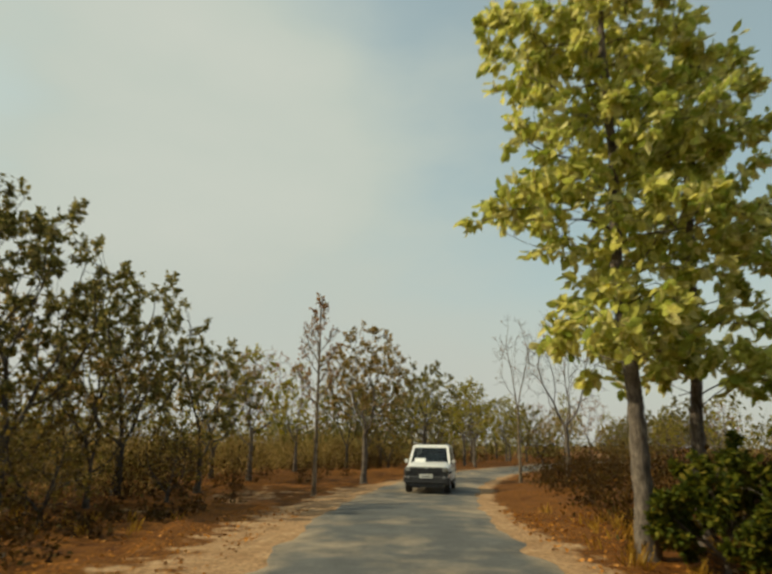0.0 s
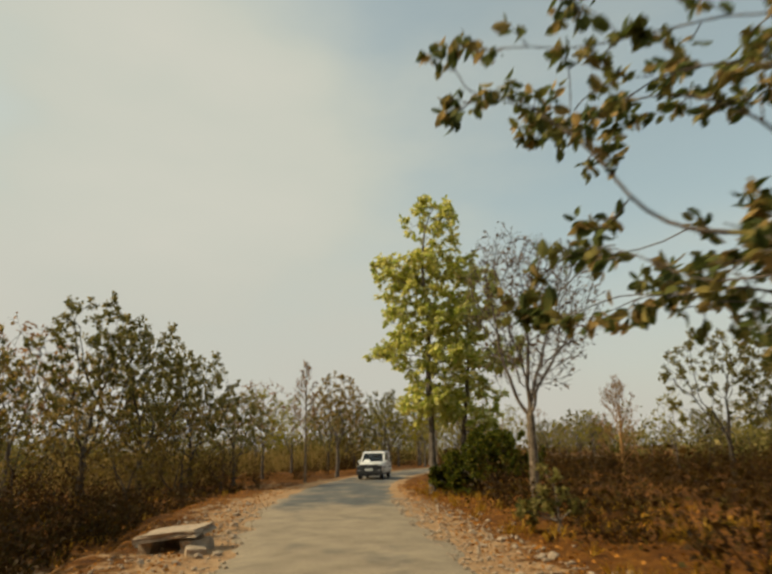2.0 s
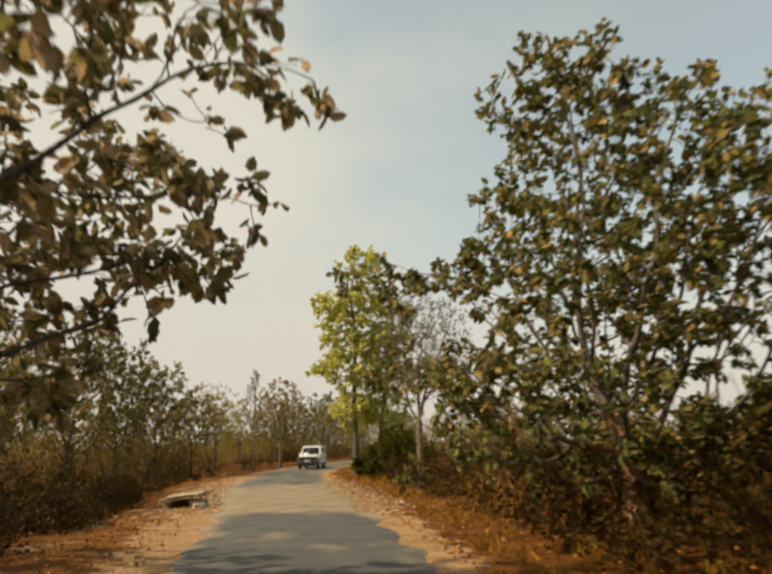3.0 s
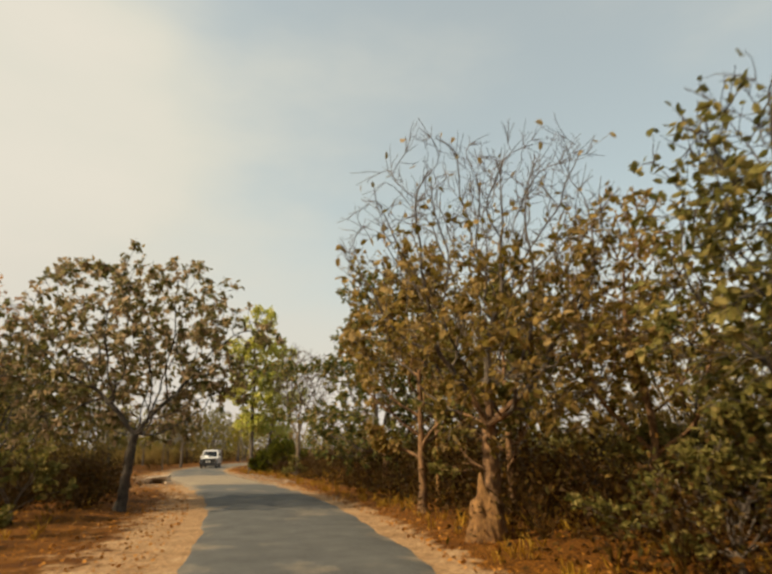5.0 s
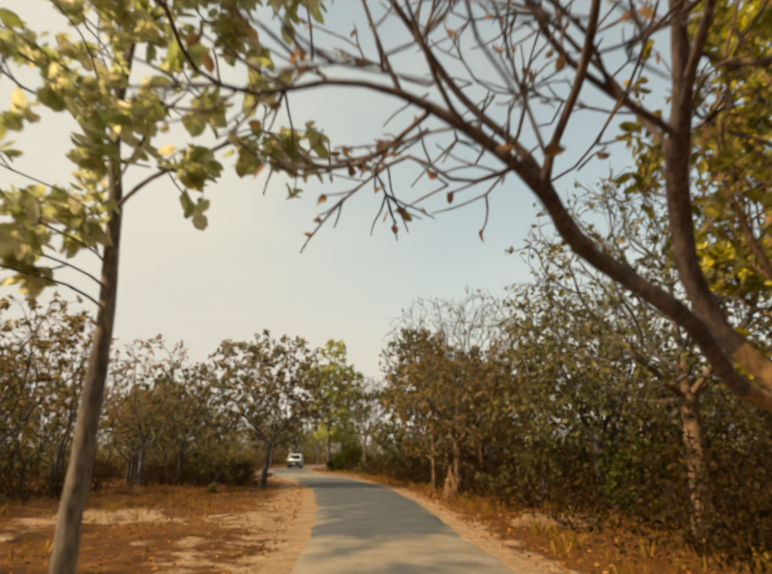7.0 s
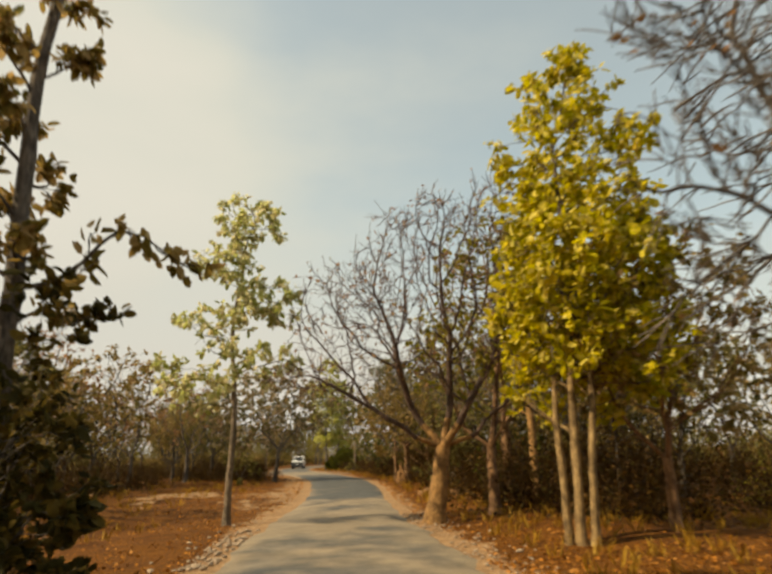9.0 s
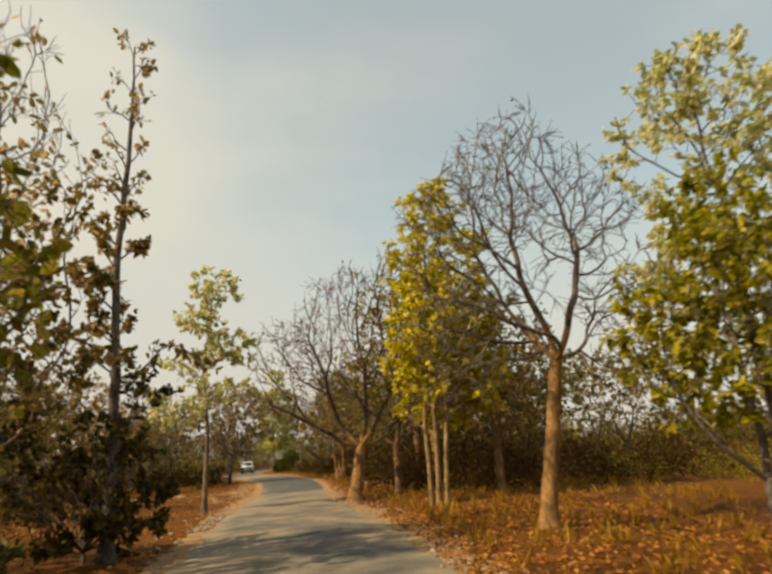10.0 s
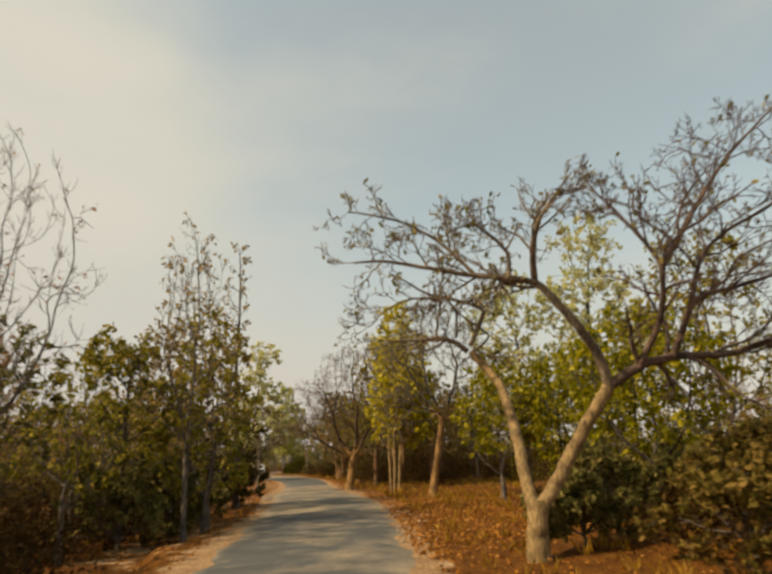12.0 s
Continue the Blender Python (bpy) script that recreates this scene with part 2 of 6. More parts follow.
def ground_mat():
    m, nt, nodes, links, bsdf = node_mat("forest_earth")
    big = noise_node(nodes, links, 0.22, 5.0, 0.6)
    mid = noise_node(nodes, links, 1.7, 6.0, 0.62)
    fine = noise_node(nodes, links, 16.0, 5.0, 0.65)
    soil = ramp(nodes, rich([(0.3, (0.052, 0.022, 0.008)), (0.5, (0.108, 0.048, 0.017)), (0.7, (0.19, 0.092, 0.036))]))
    links.new(mid.outputs["Fac"], soil.inputs["Fac"])
    litter = ramp(nodes, rich([(0.38, (0.070, 0.031, 0.012)), (0.62, (0.18, 0.083, 0.030))]))
    links.new(fine.outputs["Fac"], litter.inputs["Fac"])
    patch = ramp(nodes, [(0.42, (0, 0, 0)), (0.58, (1, 1, 1))])
    links.new(big.outputs["Fac"], patch.inputs["Fac"])
    base = mix_rgb(nodes, links, patch.outputs["Color"], litter.outputs["Color"], soil.outputs["Color"])
    # pale sand spilled along the road, ragged at its border
    sand_col = ramp(nodes, [(0.3, (0.261, 0.148, 0.072)), (0.55, (0.360, 0.222, 0.115)), (0.75, (0.432, 0.296, 0.172))])
    links.new(mid.outputs["Fac"], sand_col.inputs["Fac"])
    at = nodes.new("ShaderNodeAttribute")
    at.attribute_name = "sand"
    add = nodes.new("ShaderNodeMath")
    add.operation = "ADD"
    links.new(at.outputs["Fac"], add.inputs[0])
    sub = nodes.new("ShaderNodeMath")
    sub.operation = "MULTIPLY_ADD"
    links.new(mid.outputs["Fac"], sub.inputs[0])
    sub.inputs[1].default_value, sub.inputs[2].default_value = 1.6, -0.8
    links.new(sub.outputs[0], add.inputs[1])
    cut = ramp(nodes, [(0.42, (0, 0, 0)), (0.62, (1, 1, 1))])
    links.new(add.outputs[0], cut.inputs["Fac"])
    col = mix_rgb(nodes, links, cut.outputs["Color"], base, sand_col.outputs["Color"])
    speck = ramp(nodes, [(0.32, (0.45, 0.43, 0.4)), (0.62, (1.2, 1.2, 1.2))])
    links.new(fine.outputs["Fac"], speck.inputs["Fac"])
    col = mix_rgb(nodes, links, 1.0, col, speck.outputs["Color"], "MULTIPLY")
    links.new(col, bsdf.inputs["Base Color"])
    bsdf.inputs["Roughness"].default_value = 0.95
    bsdf.inputs["Specular IOR Level"].default_value = 0.15
    add_bump(nodes, links, bsdf, fine.outputs["Fac"], 0.7, 0.05)
    return m


def asphalt_mat():
    m, nt, nodes, links, bsdf = node_mat("worn_asphalt")
    big = noise_node(nodes, links, 0.35, 4.0, 0.55)
    mid = noise_node(nodes, links, 1.3, 6.0, 0.6)
    fine = noise_node(nodes, links, 55.0, 3.0, 0.7)
    tar = ramp(nodes, [(0.3, (0.060, 0.060, 0.058)), (0.7, (0.105, 0.104, 0.098))])
    links.new(mid.outputs["Fac"], tar.inputs["Fac"])
    dust_c = ramp(nodes, [(0.3, (0.19, 0.145, 0.095)), (0.7, (0.32, 0.25, 0.165))])
    links.new(mid.outputs["Fac"], dust_c.inputs["Fac"])
    at = nodes.new("ShaderNodeAttribute")
    at.attribute_name = "dust"
    ma = nodes.new("ShaderNodeMath")
    ma.operation = "MULTIPLY_ADD"
    links.new(big.outputs["Fac"], ma.inputs[0])
    ma.inputs[1].default_value, ma.inputs[2].default_value = 2.4, -1.2
    mb = nodes.new("ShaderNodeMath")
    mb.operation = "MULTIPLY_ADD"
    links.new(mid.outputs["Fac"], mb.inputs[0])
    mb.inputs[1].default_value = 0.9
    links.new(ma.outputs[0], mb.inputs[2])
    mc = nodes.new("ShaderNodeMath")
    mc.operation = "ADD"
    links.new(mb.outputs[0], mc.inputs[0])
    links.new(at.outputs["Fac"], mc.inputs[1])
    cut = ramp(nodes, [(0.45, (0, 0, 0)), (1.35, (0.9, 0.9, 0.9))])
    links.new(mc.outputs[0], cut.inputs["Fac"])
    col = mix_rgb(nodes, links, cut.outputs["Color"], tar.outputs["Color"], dust_c.outputs["Color"])
    speck = ramp(nodes, [(0.35, (0.7, 0.7, 0.7)), (0.62, (1.2, 1.2, 1.2))])
    links.new(fine.outputs["Fac"], speck.inputs["Fac"])
    col = mix_rgb(nodes, links, 1.0, col, speck.outputs["Color"], "MULTIPLY")
    links.new(col, bsdf.inputs["Base Color"])
    bsdf.inputs["Roughness"].default_value = 0.82
    bsdf.inputs["Specular IOR Level"].default_value = 0.3
    add_bump(nodes, links, bsdf, fine.outputs["Fac"], 0.35, 0.01)
    return m


GROUND = ground_mat()
ASPHALT = asphalt_mat()
MOUND = bark_mat("dry_ochre_earth", (0.14, 0.064, 0.018), (0.32, 0.165, 0.055), 5.0)
STONE = plain_mat("dusty_stone", (0.32, 0.24, 0.165), 0.9, 0, 0.3, 8.0)

# ---------------------------------------------------------------- mesh helpers


def mesh_np(name, verts, quads=None, tris=None, material=None, smooth=False):
    """A mesh from arrays."""
    me = bpy.data.meshes.new(name)
    verts = np.asarray(verts, dtype=np.float32).reshape(-1, 3)
    quads = np.zeros((0, 4), np.int32) if quads is None else np.asarray(quads, np.int32).reshape(-1, 4)
    tris = np.zeros((0, 3), np.int32) if tris is None else np.asarray(tris, np.int32).reshape(-1, 3)
    me.vertices.add(len(verts))
    me.vertices.foreach_set("co", verts.ravel())
    loops = np.concatenate([quads.ravel(), tris.ravel()]).astype(np.int32)
    me.loops.add(len(loops))
    me.loops.foreach_set("vertex_index", loops)
    nq, nt = len(quads), len(tris)
    me.polygons.add(nq + nt)
    starts = np.concatenate([np.arange(nq) * 4, nq * 4 + np.arange(nt) * 3]).astype(np.int32)
    me.polygons.foreach_set("loop_start", starts)
    if smooth:
        me.polygons.foreach_set("use_smooth", np.ones(nq + nt, dtype=bool))
    me.update(calc_edges=True)
    me.validate()
    if material:
        me.materials.append(material)
    return me


def part(name, data, material, parent, label=""):
    """One mesh object, from a bmesh or a mesh, under a thing or a part."""
    if isinstance(data, bmesh.types.BMesh):
        me = bpy.data.meshes.new(name)
        data.normal_update()
        data.to_mesh(me)
        data.free()
        if material:
            me.materials.append(material)
        data = me
    ob = new(name, data)
    ob.parent = parent
    if label:
        ob["label"] = label
    return ob


def unit(v):
    return v / np.maximum(np.linalg.norm(v, axis=-1, keepdims=True), 1e-9)


class Soup:
    """Gathers vertices and faces of one mesh."""

    def __init__(self):
        self.v, self.q, self.n = [], [], 0

    def add(self, v, q):
        self.v.append(v.reshape(-1, 3))
        self.q.append(q.reshape(-1, 4) + self.n)
        self.n += len(self.v[-1])

    def tube(self, pts, rad, sides):
        k = len(pts)
        tan = unit(np.gradient(pts, axis=0))
        ref = np.array([0.31, 0.93, 0.2]) if abs(tan[0, 2]) > 0.7 else np.array([0.1, 0.15, 0.98])
        a = unit(np.cross(tan, ref))
        b = np.cross(tan, a)
        th = np.arange(sides) * 2 * np.pi / sides
        ring = a[:, None] * np.cos(th)[None, :, None] + b[:, None] * np.sin(th)[None, :, None]
        v = pts[:, None] + ring * np.asarray(rad)[:, None, None]
        i, j = np.meshgrid(np.arange(k - 1), np.arange(sides), indexing="ij")
        j2 = (j + 1) % sides
        self.add(v, np.stack([i * sides + j, i * sides + j2, (i + 1) * sides + j2, (i + 1) * sides + j], -1))

    def leaves(self, pos, way, size, rng, wide=0.5, fold=0.25, small=False):
        """Folded leaf blades: pos their stalks, way their directions."""
        n = len(pos)
        if n == 0:
            return
        way = unit(way)
        side = unit(np.cross(way, rng.normal(size=(n, 3))))
        up = np.cross(side, way)
        s = size[:, None]
        w = s * wide * rng.uniform(0.75, 1.2, (n, 1))
        curl = s * rng.uniform(-0.25, 0.05, (n, 1))
        if small:
            v = np.stack([pos, pos + way * s * 0.5 + side * w * 0.55 + up * s * fold * 0.35, pos + way * s + up * curl, pos + way * s * 0.5 - side * w * 0.55 + up * s * fold * 0.35], 1)
            self.add(v, np.arange(n)[:, None] * 4 + np.array([[0, 1, 2, 3]]))
            return
        v = np.stack([
            pos,
            pos + way * s * 0.33 + side * w * 0.5 + up * s * fold * 0.4,
            pos + way * s * 0.75 + side * w * 0.42 + up * (s * fold * 0.3 + curl * 0.5),
            pos + way * s + up * curl,
            pos + way * s * 0.75 - side * w * 0.42 + up * (s * fold * 0.3 + curl * 0.5),
            pos + way * s * 0.33 - side * w * 0.5 + up * s * fold * 0.4,
        ], 1)
        base = np.arange(n)[:, None] * 6
        q = np.concatenate([base + np.array([0, 1, 2, 3]), base + np.array([0, 3, 4, 5])], 0)
        self.add(v, q)

    def mesh(self, name, material, smooth=False):
        return mesh_np(name, np.concatenate(self.v), np.concatenate(self.q), None, material, smooth)


# ---------------------------------------------------------------- the road's line
ROAD_Y = [-400, -250, -150, -110, -95, -82, -73, -68, -63, -57, -52, -48, -44, -38, -33, -27, -18, -10, -3, 4, 14, 22, 30, 38, 48, 60, 90]
ROAD_X = [-120, -72, -26, -15.3, -11.2, -7.9, -5.95, -4.75, -3.75, -2.5, -1.95, -1.65, -1.1, -0.1, 0.6, 1.3, 2.0, 1.7, 1.0, 0.3, 0.3, 1.2, 3.0, 6.0, 11.0, 18.5, 42]


def road_x(y):
    # the kinks of the line are rounded over a few metres
    y = np.asarray(y, float)
    return sum(np.interp(y + d, ROAD_Y, ROAD_X) * w for d, w in ((-4, 0.15), (-2, 0.2), (0, 0.3), (2, 0.2), (4, 0.15)))


def half_width(y):
    return np.interp(y, [-90, -73, -68, -63, -57, -50, -45, -38, -27, -14, -3, 6, 14, 22, 60], [1.85, 1.95, 2.1, 2.2, 2.3, 2.15, 1.9, 1.65, 1.9, 2.0, 2.1, 2.3, 2.1, 2.0, 1.9])


def fbm(x, y, seed=0.0):
    """Soft rolling height, from a few sines."""
    return (np.sin(0.31 * x + 1.3 * seed + 0.7 * np.sin(0.23 * y)) * np.sin(0.27 * y + 2.1 + seed) * 0.5
            + np.sin(0.83 * x + 0.4 * y + seed) * np.sin(0.71 * y - 0.5 * x + 1.1) * 0.28
            + np.sin(2.1 * x - 1.3 * y + seed * 2) * np.sin(1.7 * y + 0.9 * x) * 0.12)


def sand_left(y):
    """Width of the sandy shoulder on the sunny side."""
    return np.interp(y, [-78, -70, -66, -62, -58, -52, -45, -36, -33, -28, -20, -12, -4, 4, 12, 20, 30], [0.5, 1.2, 1.3, 0.9, 0.4, 0.8, 1.2, 1.5, 2.6, 3.2, 2.6, 1.8, 2.4, 2.9, 2.4, 2.1, 0.9])


def bank(x, y):
    """Where the shoulder ends in a low bank, the ground behind lies deeper."""
    x, y = np.asarray(x, float), np.asarray(y, float)
    side = x - road_x(y)
    d = np.abs(side) - half_width(y)
    deep = np.interp(y, [-90, -72, -68, -60, -56, -10, -4, 24, 36], [0.0, 0.1, 0.32, 0.3, 0.0, 0.0, 0.28, 0.34, 0.0])
    wave = 0.25 * np.sin(y * 1.1) + 0.12 * np.sin(y * 2.9 + 1)
    f = np.clip((d - sand_left(y) * 0.92 - wave) / 0.5, 0, 1)
    return np.where(side < 0, deep * f * f * (3 - 2 * f), 0.0)


def ground_z(x, y):
    """Flat beside the road, uneven further off."""
    d = np.abs(np.asarray(x) - road_x(y)) - half_width(y)
    grow = np.clip((d - 0.4) / 4.0, 0, 1)
    far = np.clip(1.6 - d / 120, 0, 1)
    return -0.030 - bank(x, y) + 0.014 * fbm(np.asarray(x) * 5.0, np.asarray(y) * 5.0, 2.0) * (np.abs(d) < 60) + grow * far * (0.28 * fbm(x, y) + 0.06) + 0.05 * np.clip((d - 0.5) / 1.0, 0, 1) * fbm(x * 2.3, y * 2.3, 4.0)


def make_ground():
    xs = np.concatenate([[-2500, -1200, -600, -300, -180, -120, -90], np.arange(-70, -14, 1.4), np.arange(-14, 16, 0.3), np.arange(16, 70, 1.4), [90, 120, 180, 300, 600, 1200, 2500]])
    ys = np.concatenate([[-2500, -1200, -600, -300, -200, -150, -125], np.arange(-110, -96, 1.4), np.arange(-96, 40, 0.3), np.arange(40, 100, 1.4), [115, 140, 180, 300, 600, 1200, 2500]])
    gx, gy = np.meshgrid(xs, ys, indexing="ij")
    gz = ground_z(gx, gy)
    nx, ny = gx.shape
    i, j = np.meshgrid(np.arange(nx - 1), np.arange(ny - 1), indexing="ij")
    q = np.stack([i * ny + j, (i + 1) * ny + j, (i + 1) * ny + j + 1, i * ny + j + 1], -1)
    me = mesh_np("ground", np.stack([gx, gy, gz], -1), q, None, GROUND, True)
    # sand: a strip along both sides, a broad spill on one side, mounds further off
    side = gx - road_x(gy)
    d = np.abs(side) - half_width(gy)
    left_w = sand_left(gy)
    right_w = np.interp(gy, [-75, -60, -50, -40, -28, -12, -4, 6, 14, 24], [0.8, 0.9, 0.9, 1.3, 1.2, 1.2, 1.7, 1.6, 1.0, 0.8])
    w = np.where(side < 0, left_w, right_w)
    sand = np.clip(1.05 - d / w, 0, 1) * (d > -3)
    sand = np.maximum(sand, np.interp(gy, [-42, -34, -20, -14], [0.5, 0.68, 0.68, 0.5]) * np.clip(fbm(gx * 0.8, gy * 0.8, 7.0) * 2.2 - 0.2, 0, 1) * (side < 0) * (np.abs(side) < 16))
    sand = np.maximum(sand, 1.1 - np.hypot((gx + 11.5) / 3.2, (gy - 17.0) / 2.4))
    a = me.attributes.new("sand", "FLOAT", "POINT")
    a.data.foreach_set("value", sand.astype(np.float32).ravel())
    ob = new("ground", me)
    tagged(ob, "dry reddish earth with leaf litter and spilled sand", "ground", kind="structure")
    return ob


def make_road():
    ys = np.concatenate([np.arange(-200, -95, 2.0), np.arange(-95, 45, 0.2), np.arange(45, 90, 2.0)])
    cols = np.array([-1.0, -1.0, -0.97, -0.9, -0.7, -0.45, -0.15, 0.15, 0.45, 0.7, 0.9, 0.97, 1.0, 1.0])
    drop = np.array([1, 0.8, 0.6, 0.25, 0, 0, 0, 0, 0, 0, 0.25, 0.6, 0.8, 1])
    cx, hw = road_x(ys), half_width(ys)
    dx = np.gradient(cx, ys)
    nrm = np.stack([1 / np.sqrt(1 + dx * dx), -dx / np.sqrt(1 + dx * dx)], -1)
    rag_l = 0.16 * np.sin(ys * 1.9 + 1.2 * np.sin(ys * 0.7)) + 0.07 * np.sin(ys * 5.3 + 2) + 0.02 * np.sin(ys * 11.7)
    rag_r = 0.15 * np.sin(ys * 2.2 + 1.5 * np.sin(ys * 0.6 + 1)) + 0.07 * np.sin(ys * 4.7) + 0.02 * np.sin(ys * 13.1)
    # newly laid stretch with clean edges, broken ones elsewhere
    rough = np.interp(ys, [-62, -48, -44, -16, -10, 6, 14], [0.7, 0.6, 0.22, 0.22, 1.0, 1.0, 0.5])
    wl_, wr_ = hw + rag_l * rough, hw + rag_r * rough
    off = np.where(cols[None] < 0, cols[None] * wl_[:, None], cols[None] * wr_[:, None])
    x = cx[:, None] + off * nrm[:, :1]
    y = ys[:, None] + off * nrm[:, 1:]
    z = 0.028 * (1 - cols[None] ** 2) + 0.006 * np.sin(x * 3.1 + y * 1.3) * np.sin(y * 2.3) - 0.075 * drop[None]
    n, k = x.shape
    i, j = np.meshgrid(np.arange(n - 1), np.arange(k - 1), indexing="ij")
    q = np.stack([i * k + j, i * k + j + 1, (i + 1) * k + j + 1, (i + 1) * k + j], -1)
    me = mesh_np("road", np.stack([x, y, np.broadcast_to(z, x.shape)], -1), q, None, ASPHALT, True)
    base = np.interp(ys, [-100, -80, -72, -66, -60, -49, -46, -40, -37, -34, -12, -8, -6, 2, 5, 16, 26], [0.0, 0.0, 0.02, 0.0, 0.3, 0.25, 0.6, 0.55, 0.0, -0.1, -0.2, -0.25, 0.7, 0.75, 0.1, 0.0, 0.2])
    edge = 0.75 * np.clip((np.abs(cols) - 0.66) / 0.34, 0, 1)
    dust = base[:, None] + edge[None] * np.clip(rough, 0.4, 1)[:, None]
    a = me.attributes.new("dust", "FLOAT", "POINT")
    a.data.foreach_set("value", dust.astype(np.float32).ravel())
    ob = new("road", me)
    tagged(ob, "narrow worn grey asphalt road dusted with pale sand", "road", kind="structure")
    return ob


ground = make_ground()
road = make_road()

# ---------------------------------------------------------------- trees


class Grower:
    """Grows one tree round its own foot: trunk, limbs and leaves."""

    def __init__(self, seed, at=(0, 0), kids=(6, 5), lens=(0.5, 0.45), leaf=0.25, leaf_n=10, keep=None, angle=(45, 40),
                 up=0.12, wiggle=0.16, droop=0.5, twig_r=0.009, spread=0.5, wide=0.55, free=False, env=None):
        self.rng = np.random.default_rng(seed)
        self.at = at
        self.kids, self.lens, self.leaf, self.leaf_n, self.keep = kids, lens, leaf, leaf_n, keep
        self.angle, self.up, self.wiggle, self.droop, self.twig_r, self.spread, self.wide = angle, up, wiggle, droop, twig_r, spread, wide
        self.free, self.env = free, env
        self.trunk, self.limbs, self.crown = Soup(), None, Soup()
        self.done = []

    def blocked(self, p):
        """Limbs end at the crown's outline; traffic keeps the space over the road clear."""
        if self.env is not None:
            cx, cy, cz, rx, rz = self.env
            if ((p[0] - cx) ** 2 + (p[1] - cy) ** 2) / rx ** 2 + ((p[2] - cz) / rz) ** 2 > self.rng.uniform(0.8, 1.15):
                return True
        if self.free or p[2] > 3.0:
            return False
        return abs(p[0] + self.at[0] - float(np.interp(p[1] + self.at[1], ROAD_Y, ROAD_X))) < 2.3

    def stem(self, pts, r0, r1, sides=9, flare=1.5):
        """The trunk through given points, smoothed."""
        pts = np.array(pts, float)
        t = np.linspace(0, len(pts) - 1, max(8, 5 * len(pts)))
        k = np.arange(len(pts))
        p = np.stack([np.interp(t, k, pts[:, c]) for c in range(3)], -1)
        for _ in range(3):
            p[1:-1] = 0.25 * p[:-2] + 0.5 * p[1:-1] + 0.25 * p[2:]
        p[1:-1, :2] += self.rng.normal(size=(len(p) - 2, 2)) * r0 * 0.08
        f = np.linspace(0, 1, len(p))
        r = r0 + (r1 - r0) * f
        r = r * (1 + (flare - 1) * np.exp(-p[:, 2] / 0.25)) * self.rng.uniform(0.975, 1.03, len(p))
        self.trunk.tube(p, r, sides)
        return p, r

    def open_limb(self, bark=None):
        """Begins a new main limb, a part of its own."""
        if self.limbs is None or not self.free:
            self.limbs = Soup()
            self.done.append((self.limbs, bark))

    def side_way(self, tan, ang):
        a = unit(np.cross(tan, self.rng.normal(size=3)))
        return unit(tan * np.cos(ang) + a * np.sin(ang))

    def spawn(self, pts, rad, level, start=0.25, length=None):
        """Side shoots along a limb; the last level bears leaves."""
        rng = self.rng
        if level >= len(self.kids):
            self.foliage(pts)
            return
        total = np.linalg.norm(np.diff(pts, axis=0), axis=1).sum() if length is None else length
        n = self.kids[level]
        n = max(1, int(round(n * rng.uniform(0.75, 1.25))))
        for i in range(n):
            t = start + (1 - start) * (i + rng.uniform(0.2, 1.0)) / n
            f = min(t, 1.0) * (len(pts) - 1)
            k = min(int(f), len(pts) - 2)
            p = pts[k] + (pts[k + 1] - pts[k]) * (f - k)
            tan = unit(pts[k + 1] - pts[k])
            w = self.side_way(tan, np.radians(rng.normal(self.angle[min(level, len(self.angle) - 1)], 9)) * (1 - 0.35 * t))
            L = total * self.lens[level] * (1.15 - 0.5 * t) * rng.uniform(0.65, 1.2)
            self.shoot(p, w, L, max(self.twig_r, rad[k] * rng.uniform(0.45, 0.65)), level + 1)

    def shoot(self, p, way, L, r, level):
        rng = self.rng
        n = int(np.clip(L / 0.28, 3, 14))
        pts = [np.array(p, float)]
        w = np.array(way, float)
        for _ in range(n):
            w = unit(w + rng.normal(size=3) * self.wiggle + np.array([0, 0, self.up]))
            q = pts[-1] + w * L / n
            if self.blocked(q):
                break
            pts.append(q)
        if len(pts) < 3:
            return
        pts = np.array(pts)
        rad = np.linspace(r, max(self.twig_r * 0.6, r * 0.3), len(pts))
        if level == 0:
            self.open_limb()
        sides = 6 if r > 0.05 else 4 if r > 0.018 else 3
        self.limbs.tube(pts, rad, sides)
        self.spawn(pts, rad, level)
        if level < len(self.kids):
            self.foliage(pts[-2:])

    def foliage(self, pts):
        rng = self.rng
        n = rng.poisson(self.leaf_n)
        if n == 0:
            return
        f = (1 - rng.uniform(0, 1, n) ** 1.5 * 0.55) * (len(pts) - 1)
        k = np.minimum(f.astype(int), len(pts) - 2)
        tan = unit(pts[k + 1] - pts[k])
        pos = pts[k] + (pts[k + 1] - pts[k]) * (f - k)[:, None]
        pos = pos + rng.normal(size=(n, 3)) * self.leaf * 0.35 * self.spread
        if self.keep is not None:
            ok = rng.uniform(size=n) < self.keep(pos)
            pos, tan = pos[ok], tan[ok]
        way = tan * 0.4 + rng.normal(size=(len(pos), 3)) * 0.7 + np.array([0, 0, -self.droop])
        self.crown.leaves(pos, way, self.leaf * rng.uniform(0.6, 1.25, len(pos)), rng, self.wide, small=self.free)

